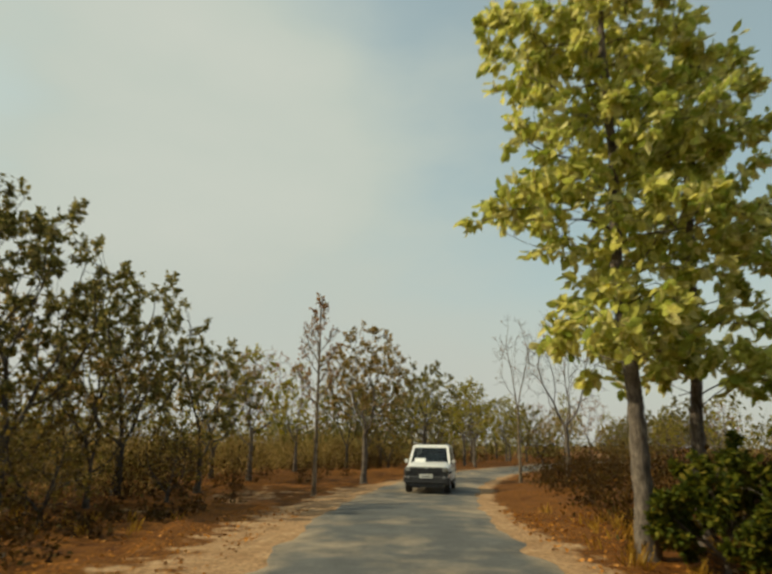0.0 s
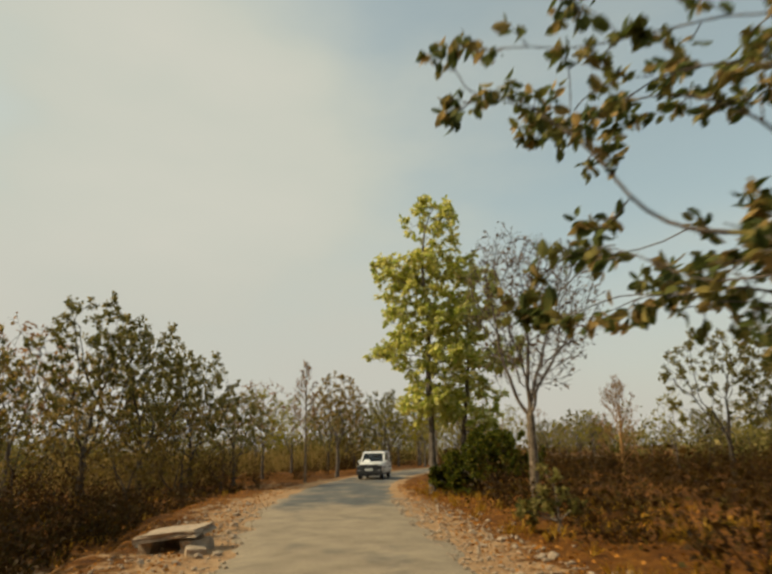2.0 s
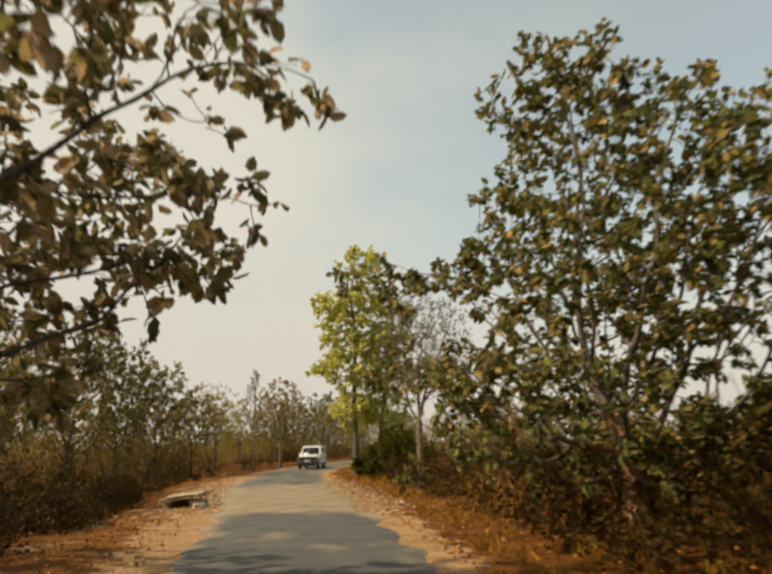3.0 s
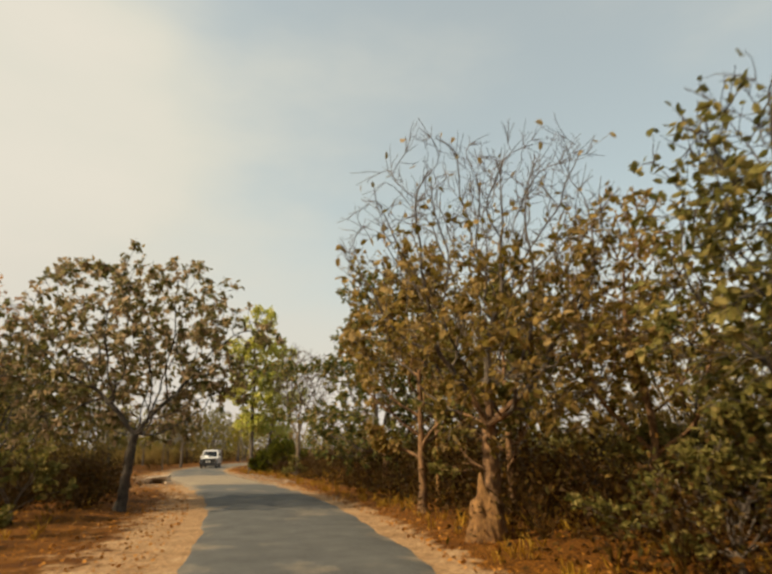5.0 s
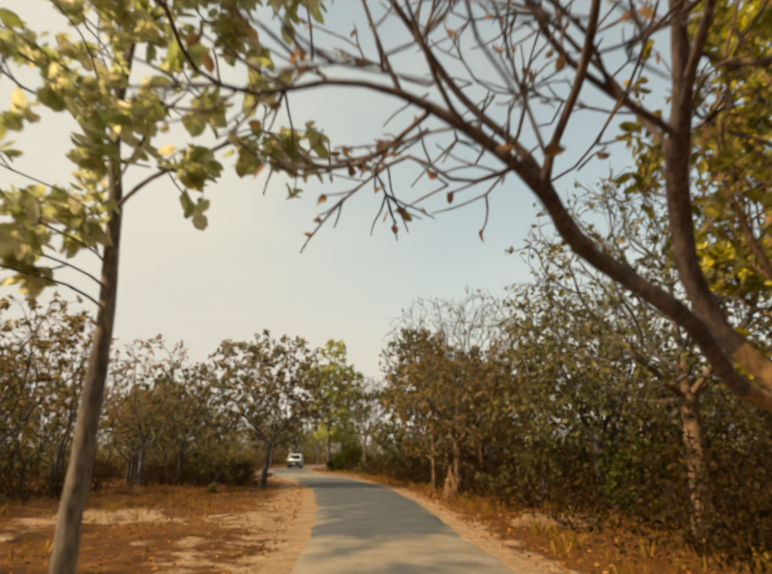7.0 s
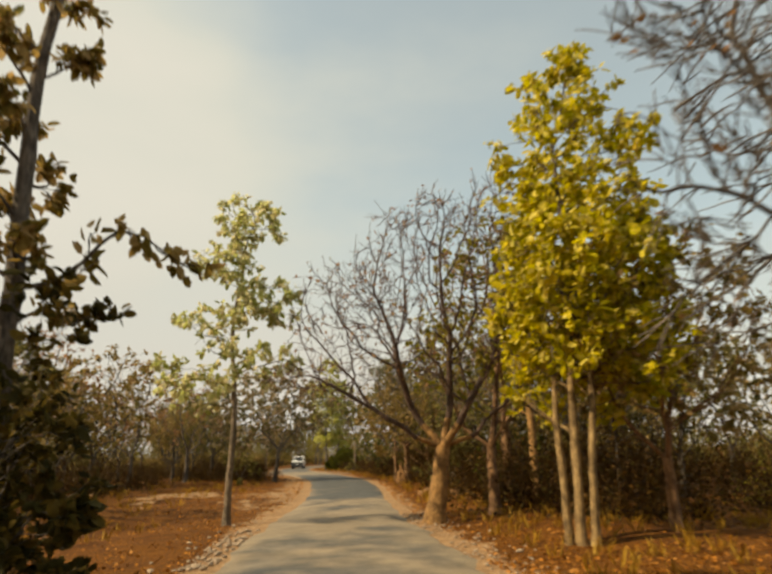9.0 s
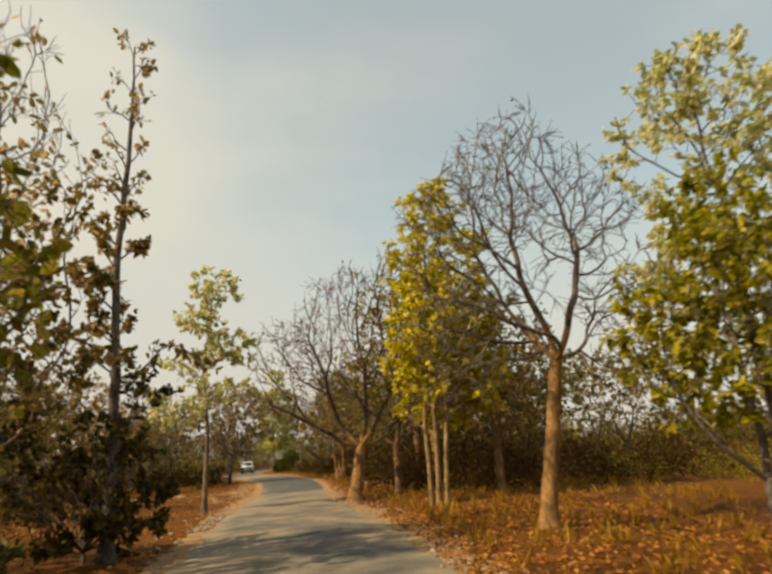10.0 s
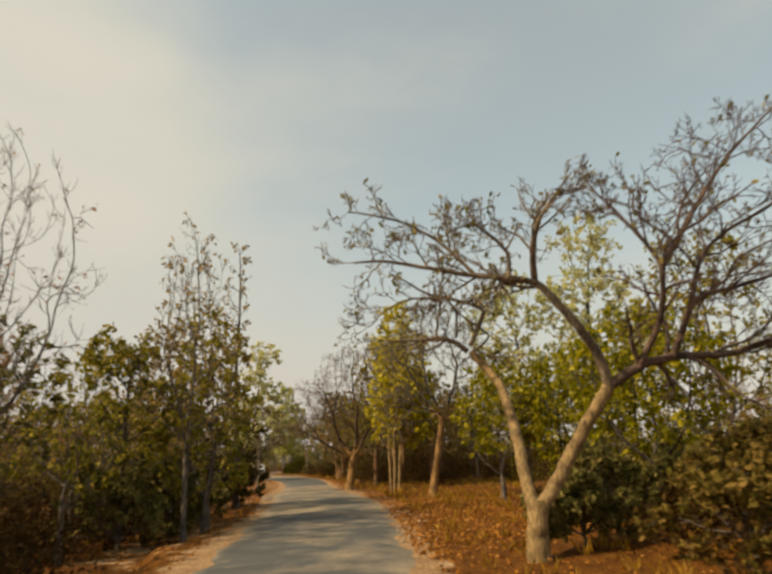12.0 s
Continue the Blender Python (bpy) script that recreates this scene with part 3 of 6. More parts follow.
    def crown_on(self, p, r, z0, n, reach, low=75, high=25, power=1.0):
        """Primary limbs round the trunk from height z0 up; reach(f) gives their lengths."""
        rng = self.rng
        z = p[:, 2]
        turn = rng.uniform(0, 6.28)
        for i in range(n):
            f = ((i + rng.uniform(0.1, 0.9)) / n) ** power
            zz = z0 + (z[-1] - z0) * f
            k = int(np.clip(np.searchsorted(z, zz), 1, len(z) - 1))
            s = (zz - z[k - 1]) / max(z[k] - z[k - 1], 1e-6)
            q = p[k - 1] + (p[k] - p[k - 1]) * np.clip(s, 0, 1)
            turn += 2.4 + rng.normal() * 0.35
            tilt = np.radians(low + (high - low) * f + rng.normal() * 6)
            w = np.array([np.cos(turn) * np.sin(tilt), np.sin(turn) * np.sin(tilt), np.cos(tilt)])
            L = reach(f) * rng.uniform(0.78, 1.15)
            self.shoot(q, w, L, max(self.twig_r * 1.5, min(r[k] * 0.62, 0.018 * L + 0.012)), 0)

    def limb(self, pts, r0, r1, start=0.3, bear=True, length=None, bark=None):
        """A main limb through given points."""
        pts = np.array(pts, float)
        t = np.linspace(0, len(pts) - 1, 4 * len(pts))
        k = np.arange(len(pts))
        p = np.stack([np.interp(t, k, pts[:, c]) for c in range(3)], -1)
        for _ in range(2):
            p[1:-1] = 0.25 * p[:-2] + 0.5 * p[1:-1] + 0.25 * p[2:]
        r = np.linspace(r0, r1, len(p))
        p[1:-1] += self.rng.normal(size=(len(p) - 2, 3)) * np.clip(0.12 * r[1:-1, None], 0.004, 0.012)
        self.open_limb(bark)
        self.limbs.tube(p, r, 8)
        if bear:
            self.spawn(p, r, 0, start, length)

    def colonise(self, start, way, lobes, count, r0, leaders=(), turn=0.0, step=0.24, kill=0.42, wander=0.22, hold=0.5, twigs=3, twig_len=0.45, rise=4):
        """Limbs grow from start towards free space in the lobes (x, y, z, rx, ry, rz, share), then bear twigs."""
        rng = self.rng
        share = np.array([b[6] for b in lobes], float)
        aim = []
        while len(aim) < count:
            x, y, z, rx, ry, rz, _ = lobes[int(rng.choice(len(lobes), p=share / share.sum()))]
            u = unit(rng.normal(size=3)) * rng.uniform(0.02, 1) ** 0.38
            q = np.array([x, y, z]) + u * [rx, ry, rz]
            if q[2] > 0.5 and not self.blocked(q):
                aim.append(q)
        aim = np.array(aim)
        node, parent, head = [np.array(start, float)], [-1], [unit(np.array(way, float))]
        for k, tilt in enumerate(leaders):
            a, tl, last = turn + 2.4 * k + rng.normal() * 0.2, np.radians(tilt), 0
            w = np.array([np.cos(a) * np.sin(tl), np.sin(a) * np.sin(tl), np.cos(tl)])
            for _ in range(4 if k else rise):
                w = unit(w + rng.normal(size=3) * (0.12 if k or rise == 4 else 0.05) + np.array([0, 0, 0.0 if rise == 4 else 0.06]))
                node.append(node[last] + w * step)
                parent.append(last)
                head.append(w)
                last = len(node) - 1
        live = np.ones(len(aim), bool)
        dist = np.full(len(aim), 1e9)
        near = np.zeros(len(aim), int)
        fresh = list(range(len(node)))
        tried = np.zeros(60000, int)
        for _ in range(110):
            p = np.array([node[i] for i in fresh])
            d = np.linalg.norm(aim[:, None] - p[None], axis=2)
            j = d.argmin(1)
            dj = d[np.arange(len(aim)), j]
            better = dj < dist
            near[better] = np.array(fresh)[j[better]]
            dist[better] = dj[better]
            live &= dist > kill
            if not live.any():
                break
            fresh = []
            for i in np.unique(near[live]):
                if tried[i] > 3:
                    continue
                tried[i] += 1
                v = unit(aim[live & (near == i)] - node[i]).mean(0)
                w = unit(unit(v + 1e-6) + head[i] * hold + rng.normal(size=3) * wander + np.array([0, 0, self.up]))
                node.append(node[i] + w * step)
                parent.append(int(i))
                head.append(w)
                fresh.append(len(node) - 1)
            if not fresh:
                break
        n = len(node)
        node, parent = np.array(node), np.array(parent)
        kids = [[] for _ in range(n)]
        for i in range(1, n):
            kids[parent[i]].append(i)
        tips = np.zeros(n)
        for i in range(n - 1, -1, -1):
            if not kids[i]:
                tips[i] = 1
            if i:
                tips[parent[i]] += tips[i]
        power = math.log(max(tips[0], 3)) / math.log(r0 / self.twig_r)
        rad = self.twig_r * tips ** (1 / power)
        depth = np.zeros(n, int)
        limb = np.full(n, -1)
        soups = {}
        for i in range(1, n):
            depth[i] = depth[parent[i]] + 1
            limb[i] = limb[parent[i]] if limb[parent[i]] >= 0 else (i if depth[i] >= 5 else -1)
        todo = [(-1, 0)]
        while todo:
            base, i = todo.pop()
            chain = [i] if base < 0 else [base, i]
            while kids[i]:
                c = sorted(kids[i], key=lambda k: -tips[k])
                todo += [(i, k) for k in c[1:]]
                i = c[0]
                chain.append(i)
            if len(chain) < 2:
                continue
            p = node[chain].copy()
            if len(p) > 3:
                p[1:-1] = 0.25 * p[:-2] + 0.5 * p[1:-1] + 0.25 * p[2:]
            r = rad[chain].copy()
            if base >= 0:
                r[0] = min(r[0], r[1] * 1.15)
            # split the chain where it passes from the stem into a limb
            own = limb[chain[1]] if base >= 0 else -1
            cut = [k for k in range(1, len(chain)) if limb[chain[k]] >= 0]
            k0 = cut[0] if cut else len(chain)
            if own < 0 and k0 > 1:
                self.trunk.tube(p[:k0], r[:k0], 8)
            if k0 < len(chain):
                s = soups.setdefault(int(limb[chain[k0]]), Soup())
                q = max(k0 - 1, 0)
                if len(chain) - q > 1:
                    s.tube(p[q:], r[q:], 7 if r[q] > 0.05 else 5 if r[q] > 0.02 else 3)
        for key, s in soups.items():
            self.limbs = s
            level = len(self.kids) + 1
            for i in np.flatnonzero((limb == key) & (rad < self.twig_r * 2.2)):
                m = rng.poisson(twigs * (1.0 if not kids[i] else 0.34))
                tan = unit(node[i] - node[parent[i]])
                for _ in range(m):
                    w = self.side_way(tan, np.radians(rng.uniform(12, 60)))
                    self.shoot(node[i], w, twig_len * rng.uniform(0.5, 1.3), self.twig_r, level)
            self.done.append((s, None))

    def plant(self, name, bark, leafy, label, category="tree", turn=0.0, sink=0.05, group="", limb_bark=None):
        x, y = self.at
        thing = new(name)
        thing.location = (x, y, float(ground_z(x, y)) - sink)
        thing.rotation_euler = (0, 0, turn)
        tagged(thing, label, category, group)
        if self.free:
            for limb, _ in self.done:
                self.trunk.add(np.concatenate(limb.v), np.concatenate(limb.q))
            self.done = []
        part("trunk", self.trunk.mesh("trunk", bark, True), None, thing)
        for limb, own in self.done:
            part("limb", limb.mesh("limb", own or limb_bark or bark, True), None, thing)
        if self.crown.v:
            part("crown", self.crown.mesh("crown", leafy), None, thing)
        return thing


def tall_leafy(seed, at, H, r0, z0, reach, n, label, leafy, bark=BARK_GREY, lean=(0, 0), low=75, high=25, **kw):
    """A tall tree with one stem and whorls of leafy limbs."""
    kw.setdefault("kids", (6, 4))
    g = Grower(seed, at, **kw)
    p, r = g.stem([(0, 0, -0.1), (lean[0] * 0.2, lean[1] * 0.2, H * 0.33), (lean[0] * 0.6, lean[1] * 0.6, H * 0.66), (lean[0], lean[1], H * 0.95)], r0, 0.025)
    g.crown_on(p, r, z0, n, reach, low, high)
    return g.plant("tree", bark, leafy, label)


def crown_tree(seed, at, fork, r0, lobes, count, label, leafy, bark=BARK_PALE, lean=(0, 0), limb_bark=None, leaders=(), turn=0.0, step=0.24, kill=0.42,
               wander=0.22, hold=0.5, twigs=3, twig_len=0.45, rise=4, group="", **kw):
    """A stem that forks into crooked limbs filling the lobes of its crown."""
    kw.setdefault("kids", (2,))
    kw.setdefault("lens", (0.6,))
    kw.setdefault("twig_r", 0.008)
    kw.setdefault("up", 0.06)
    g = Grower(seed, at, **kw)
    p, r = g.stem([(0, 0, -0.1), (lean[0] * 0.5, lean[1] * 0.5, fork * 0.5), (lean[0], lean[1], fork)], r0, r0 * 0.8, 10)
    g.kids, kids = (), g.kids
    g.colonise(p[-1] - np.array([0, 0, 0.03]), (lean[0] * 0.3, lean[1] * 0.3, 1), lobes, count, r0 * 0.74, leaders, np.radians(turn), step, kill, wander, hold, twigs, twig_len, rise)
    return g.plant("tree", bark, leafy, label, limb_bark=limb_bark, group=group)


def bush(seed, at, R, H, label, leafy, n=16, leaf=0.12, leaf_n=26, kids=(6, 4), category="bush", name="bush"):
    g = Grower(seed, at, kids=kids, lens=(0.5, 0.5), leaf=leaf, leaf_n=leaf_n, up=0.05, wiggle=0.2, droop=0.15, twig_r=0.005)
    rng = g.rng
    p, r = g.stem([(0, 0, -0.05), (0.02, 0, 0.12), (0, 0.02, 0.25)], 0.05, 0.03, 6)
    for i in range(n):
        a = i * 2.4 + rng.normal() * 0.3
        tilt = np.radians(rng.uniform(5, 75))
        w = np.array([np.cos(a) * np.sin(tilt), np.sin(a) * np.sin(tilt), np.cos(tilt)])
        g.shoot(p[-1], w, (R * np.sin(tilt) + H * np.cos(tilt)) * rng.uniform(0.6, 0.95), 0.022, 0)
    return g.plant(name, BARK_GREY, leafy, label, category)


# ---- the roadside trees, one by one
def tiers(big, small, waves, shift=0.0):
    """Limb lengths that swell and shrink up the stem, in clumps with gaps."""
    return lambda f: (small + (big - small) * (1 - f) ** 0.8) * (0.5 + 0.5 * np.sin(f * waves + shift) ** 2)


# pair of tall yellow-green trees
crown_tree(11, (4.1, 10.0), 2.4, 0.17, ((-0.1, 0, 3.7, 1.1, 1.3, 1.0, 0.55), (-1.35, 0, 5.75, 1.4, 1.2, 0.6, 0.4), (0.6, 0, 5.2, 1.5, 1.5, 0.8, 0.5), (-0.5, 0, 7.2, 1.4, 1.4, 0.55, 0.35), (0.7, 0, 7.5, 1.4, 1.5, 0.9, 0.45),
                                        (-0.7, 0, 8.2, 1.2, 1.2, 0.8, 0.25), (-0.6, 0, 6.6, 1.1, 1.2, 0.7, 0.2), (-1.0, 0, 9.4, 1.3, 1.2, 0.9, 0.45), (0.4, 0, 9.8, 1.4, 1.4, 1.1, 0.55), (0.45, 0, 11.7, 1.15, 1.1, 1.4, 0.5)), 980,
           "tall slender tree with large yellow-green leaves beside the road", LEAF_LIME, BARK_GREY, lean=(0.05, 0), rise=38, leaders=(3,), kill=0.36, leaf=0.24, leaf_n=11, up=0.08, twigs=2.5, twig_len=0.4)
crown_tree(12, (5.5, 10.9), 2.4, 0.14, ((0.2, 0, 3.5, 1.5, 1.4, 1.2, 0.75), (1.6, 0, 5.8, 1.5, 1.4, 0.7, 0.5), (0.1, 0.1, 6.1, 1.2, 1.3, 0.9, 0.4), (0.9, 0.1, 7.6, 1.4, 1.4, 0.8, 0.45), (0.7, 0.2, 9.2, 1.3, 1.2, 1.3, 0.5)), 660, "slender tree with large yellowing leaves standing beside a taller one", LEAF_LIME,
           BARK_GREY, lean=(0.1, 0), rise=28, leaders=(4,), kill=0.36, leaf=0.24, leaf_n=11, up=0.08, twigs=2.5, twig_len=0.4)
bush(54, (-4.65, -20.6), 0.5, 1.9, "leafy sapling on sandy ground", LEAF_DUSTY, 7, 0.2, 8, (3, 2), "sapling", "sapling")
bush(13, (6.1, 7.3), 1.4, 1.8, "dense fresh-green bush at the roadside", LEAF_GREEN, 24, 0.115, 24)
bush(14, (4.9, 9.2), 0.8, 1.4, "dusty green bush under tall trees", LEAF_GREEN, 14, 0.12, 20)
# bare forked tree
crown_tree(15, (6.45, 2.7), 2.6, 0.15, ((-0.4, 0, 6.3, 1.4, 1.4, 2.3, 0.8), (1.1, 0.2, 6.0, 1.4, 1.5, 2.2, 0.8), (0.2, 0, 4.3, 1.3, 1.4, 1.2, 0.35)), 1500, "nearly bare tree with a pale forked trunk", LEAF_ASHEN, BARK_TAN,
           limb_bark=BARK_GREY, leaders=(12, 22, 30, 24), turn=40, step=0.19, kill=0.27, wander=0.3, hold=0.35, leaf=0.12, leaf_n=1.1, up=0.1, twigs=3.2, twig_len=0.38)
bush(16, (5.4, -3.0), 0.4, 0.95, "leafy sapling in dry grass", LEAF_DUSTY, 5, 0.15, 8, (3, 2), "sapling", "sapling")
# big tree with brown leaves
crown_tree(17, (7.5, -13.2), 1.5, 0.24, ((0.8, 0.2, 5.2, 3.5, 3.5, 3.3, 1.0), (-0.3, 0.2, 8.5, 1.9, 1.8, 1.2, 0.14), (-3.2, 3.1, 5.35, 2.0, 1.3, 0.42, 0.13), (-2.4, 3.1, 3.3, 2.2, 1.4, 0.5, 0.18), (-0.8, 0.2, 2.3, 2.9, 2.6, 1.6, 0.5)), 2300,
           "broad tree with browning leaves overhanging the road", LEAF_AUTUMN, BARK_RED, limb_bark=BARK_GREY, leaders=(20, 45, 60, 65, 75), turn=100, step=0.22, kill=0.38, wander=0.28, hold=0.35, leaf=0.17, leaf_n=9.6, up=0.03, twigs=2.7, twig_len=0.34)
bush(50, (9.4, -14.0), 1.5, 2.0, "dark leafy bush under a broad tree", LEAF_DUSTY, 16, 0.16, 14)
# leaning tree on the other side
crown_tree(18, (-2.4, -18.6), 2.2, 0.15, ((0.1, 0.6, 5.4, 3.4, 3.5, 2.7, 1.0), (0.2, 2.1, 3.9, 2.2, 2.0, 1.6, 0.5), (1.0, 1.6, 2.8, 1.5, 1.8, 0.9, 0.3), (2.5, 1.4, 4.0, 1.3, 1.3, 0.9, 0.28), (-2.7, 1.2, 4.0, 2.2, 2.4, 2.4, 0.45), (3.3, 0.7, 5.6, 1.3, 1.0, 0.7, 0.16)), 1560, "leaning small tree with dry dull-green and pinkish leaves on sand", LEAF_ROSY, BARK_DARK,
           lean=(0.25, -0.3), leaders=(25, 50, 65, 70), turn=20, step=0.22, kill=0.4, wander=0.3, hold=0.35, leaf=0.2, leaf_n=6.8, up=0.0, twigs=2.5, twig_len=0.34)
# tree with bare top and brown lower crown
crown_tree(19, (4.9, -27.4), 2.0, 0.18, ((-1.2, -0.6, 5.2, 2.0, 2.2, 2.4, 0.5), (0.8, -0.6, 5.6, 1.9, 2.2, 2.4, 0.6), (2.0, -0.6, 4.4, 1.6, 2.0, 1.8, 0.35), (-0.2, -0.6, 3.0, 3.0, 2.8, 1.5, 0.35)), 1700, "tree with a bare twiggy top and brown leaves below", LEAF_BROWN, BARK_RED,
           limb_bark=BARK_GREY, leaders=(10, 25, 45, 60, 65), turn=60, step=0.2, kill=0.31, leaf=0.16, leaf_n=6.0, wander=0.3, hold=0.35, twigs=3.0, keep=lambda p: np.clip(1.15 - (p[:, 2] - 3.3) / 2.1, 0.02, 1))
tall_leafy(20, (5.2, -23.0), 5.8, 0.11, 1.2, lambda f: 2.6 * (1 - 0.45 * f), 20, "small tree with reddish brown leaves", LEAF_BROWN, BARK_RED, leaf=0.17, leaf_n=6, kids=(7, 4), lens=(0.42, 0.45))
tall_leafy(51, (6.9, -24.6), 5.0, 0.10, 0.8, lambda f: 2.4 * (1 - 0.4 * f), 18, "small tree with brown and olive leaves", LEAF_DUSTY, BARK_RED, leaf=0.17, leaf_n=6, kids=(7, 4), lens=(0.42, 0.45))
crown_tree(71, (7.2, -29.2), 1.4, 0.13, ((0, 0, 3.8, 2.0, 2.0, 2.1, 1.0), (-0.2, 0, 5.3, 1.2, 1.3, 0.9, 0.2)), 460, "leafy tree with rusty brown leaves at the wood's edge", LEAF_BROWN, BARK_RED, leaders=(15, 40, 55), step=0.22, kill=0.36, wander=0.3, hold=0.4, leaf=0.15, leaf_n=5, twigs=2.6)
# sapling pole
tall_leafy(21, (6.4, -21.2), 4.0, 0.055, 3.0, lambda f: 0.6, 6, "thin pale sapling with few leaves", LEAF_DUSTY, BARK_PALE, leaf=0.16, leaf_n=5, kids=(3, 2))
# crooked tree
crown_tree(22, (6.2, -39.0), 2.8, 0.23, ((0.3, 0.3, 5.1, 4.1, 4.0, 2.7, 1.0), (1.4, 0, 7.2, 2.4, 2.3, 1.5, 0.3), (-1.2, 0.4, 6.6, 1.5, 1.6, 1.3, 0.15)), 1500, "large tree with crooked limbs and sparse dark leaves", LEAF_DUSTY, BARK_RED,
           limb_bark=BARK_GREY, twig_r=0.0105, leaders=(15, 35, 55, 65, 72), turn=150, step=0.2, kill=0.36, leaf=0.16, leaf_n=2.7, wander=0.36, hold=0.4, twigs=3.0, keep=lambda p: np.clip(1.2 - (p[:, 2] - 3.0) / 4.5, 0.3, 1))
crown_tree(23, (7.6, -33.0), 1.6, 0.19, ((0.2, 0, 4.5, 2.8, 2.5, 2.0, 0.8), (-1.0, 0, 5.4, 1.7, 1.6, 1.2, 0.35), (0.7, 0, 6.0, 1.5, 1.5, 1.0, 0.3), (0, 0, 3.0, 3.0, 2.6, 1.3, 0.35)), 1600, "broad tree with dull olive leaves", LEAF_DUSTY, BARK_DARK,
           leaders=(12, 35, 50, 62), turn=30, step=0.21, kill=0.31, wander=0.32, hold=0.4, leaf=0.16, leaf_n=5.5, twigs=2.8, keep=lambda p: np.clip(1.2 - (p[:, 2] - 3.8) / 2.4, 0.25, 1))
bush(52, (6.2, -31.6), 1.3, 1.9, "low olive bush under dark trees", LEAF_DUSTY, 13, 0.11, 11, (5, 4))
bush(55, (7.6, -36.2), 1.4, 2.1, "dark olive bush at the wood's edge", LEAF_GREEN, 15, 0.13, 12, (5, 4))
bush(56, (8.6, -29.4), 1.3, 2.0, "olive bush behind a small tree", LEAF_DUSTY, 14, 0.13, 11, (5, 4))
tall_leafy(24, (5.9, -42.1), 9.8, 0.17, 2.4, tiers(2.3, 1.2, 9.0), 26, "tree with an orange-lit trunk and yellow-green leaves", LEAF_YELLOW, BARK_PALE, leaf=0.23, leaf_n=6, kids=(6, 3), lens=(0.42, 0.5))
# bare spreading tree with a thick leaning trunk
crown_tree(25, (0.95, -46.6), 1.9, 0.24, ((-2.0, -1.0, 5.0, 1.7, 1.7, 1.6, 0.7), (-1.2, -1.1, 6.2, 0.8, 1.2, 1.7, 0.3), (0.0, -1.1, 6.7, 0.9, 1.3, 2.1, 0.45), (1.5, -1.1, 7.0, 1.0, 1.3, 2.0, 0.5), (2.6, -1.0, 5.2, 1.8, 1.8, 1.7, 0.6), (-2.9, -0.9, 3.5, 1.5, 1.4, 0.5, 0.25), (0.3, -0.9, 4.4, 2.0, 1.6, 1.1, 0.3)), 1800, "bare spreading tree with a thick pale trunk", LEAF_PINK, BARK_PALE, lean=(0.38, 0.1),
           limb_bark=BARK_LIMB, twig_r=0.0098, leaders=(14, 28, 45, 55, 62, 70), turn=10, step=0.2, kill=0.29, leaf=0.1, leaf_n=0.6, wander=0.3, hold=0.45, up=0.07, twigs=3.4, twig_len=0.42)
crown_tree(26, (2.85, -46.0), 1.8, 0.15, ((-0.1, -0.3, 4.4, 2.2, 1.9, 1.9, 0.8), (0.2, -0.3, 6.6, 1.7, 1.5, 1.7, 0.6)), 760, "small tree with brown and olive leaves", LEAF_OLIVE, BARK_RED, leaders=(15, 40, 55), step=0.22, kill=0.36, wander=0.3, hold=0.4, leaf=0.16, leaf_n=5, twigs=2.6)
# slim pale tree
crown_tree(27, (-4.2, -44.7), 2.6, 0.10, ((0.35, -0.9, 8.2, 0.9, 0.55, 0.8, 0.5), (-0.2, -0.9, 6.9, 0.9, 0.55, 0.7, 0.4), (0.9, -0.9, 5.9, 1.0, 0.55, 0.6, 0.4), (-0.6, -0.9, 5.2, 1.0, 0.55, 0.6, 0.4), (0.9, -0.9, 4.3, 1.0, 0.55, 0.5, 0.35), (-1.0, -0.9, 3.7, 1.0, 0.55, 0.8, 0.5)), 470,
           "slim tree with tufts of pale green leaves", LEAF_PALE, BARK_TAN, lean=(0.1, 0), rise=26, leaders=(3,), step=0.2, kill=0.3, wander=0.15, leaf=0.19, leaf_n=10, up=0.08, twigs=2.4, twig_len=0.35)
# yellow multi-stemmed tree
g = Grower(28, (2.3, -51.5), kids=(), leaf=0.2, leaf_n=11, twig_r=0.009, up=0.1)
for bx, by, H, lobes, n in ((0, 0, 2.8, ((0.5, 0, 5.0, 1.6, 1.6, 2.0, 1.0), (0.65, 0, 7.4, 1.6, 1.5, 1.6, 0.8), (0.6, 0, 9.2, 0.95, 0.9, 0.9, 0.25)), 760), (-0.16, 0.15, 2.2, ((0.0, 0.3, 3.5, 1.1, 1.1, 1.5, 1.0),), 170),
                            (0.2, -0.1, 2.6, ((1.1, -0.1, 4.6, 1.5, 1.4, 2.2, 1.0),), 260), (0.1, 0.25, 2.0, ((0.7, 0.8, 3.1, 1.4, 1.3, 1.4, 1.0),), 200)):
    p, r = g.stem([(bx, by, -0.1), (bx * 1.2 + 0.05, by * 1.2, H * 0.5), (bx * 1.6 + 0.1, by * 1.6, H)], 0.075, 0.065, 8)
    g.colonise(p[-1], (0.05, 0, 1), lobes, n, 0.065, (4, 50), step=0.22, kill=0.35, twigs=2.4, rise=24 if bx == 0 else 6)
g.plant("tree", BARK_OCHRE, LEAF_YELLOW, "yellow-leaved tree with several slender stems", limb_bark=BARK_GREY)
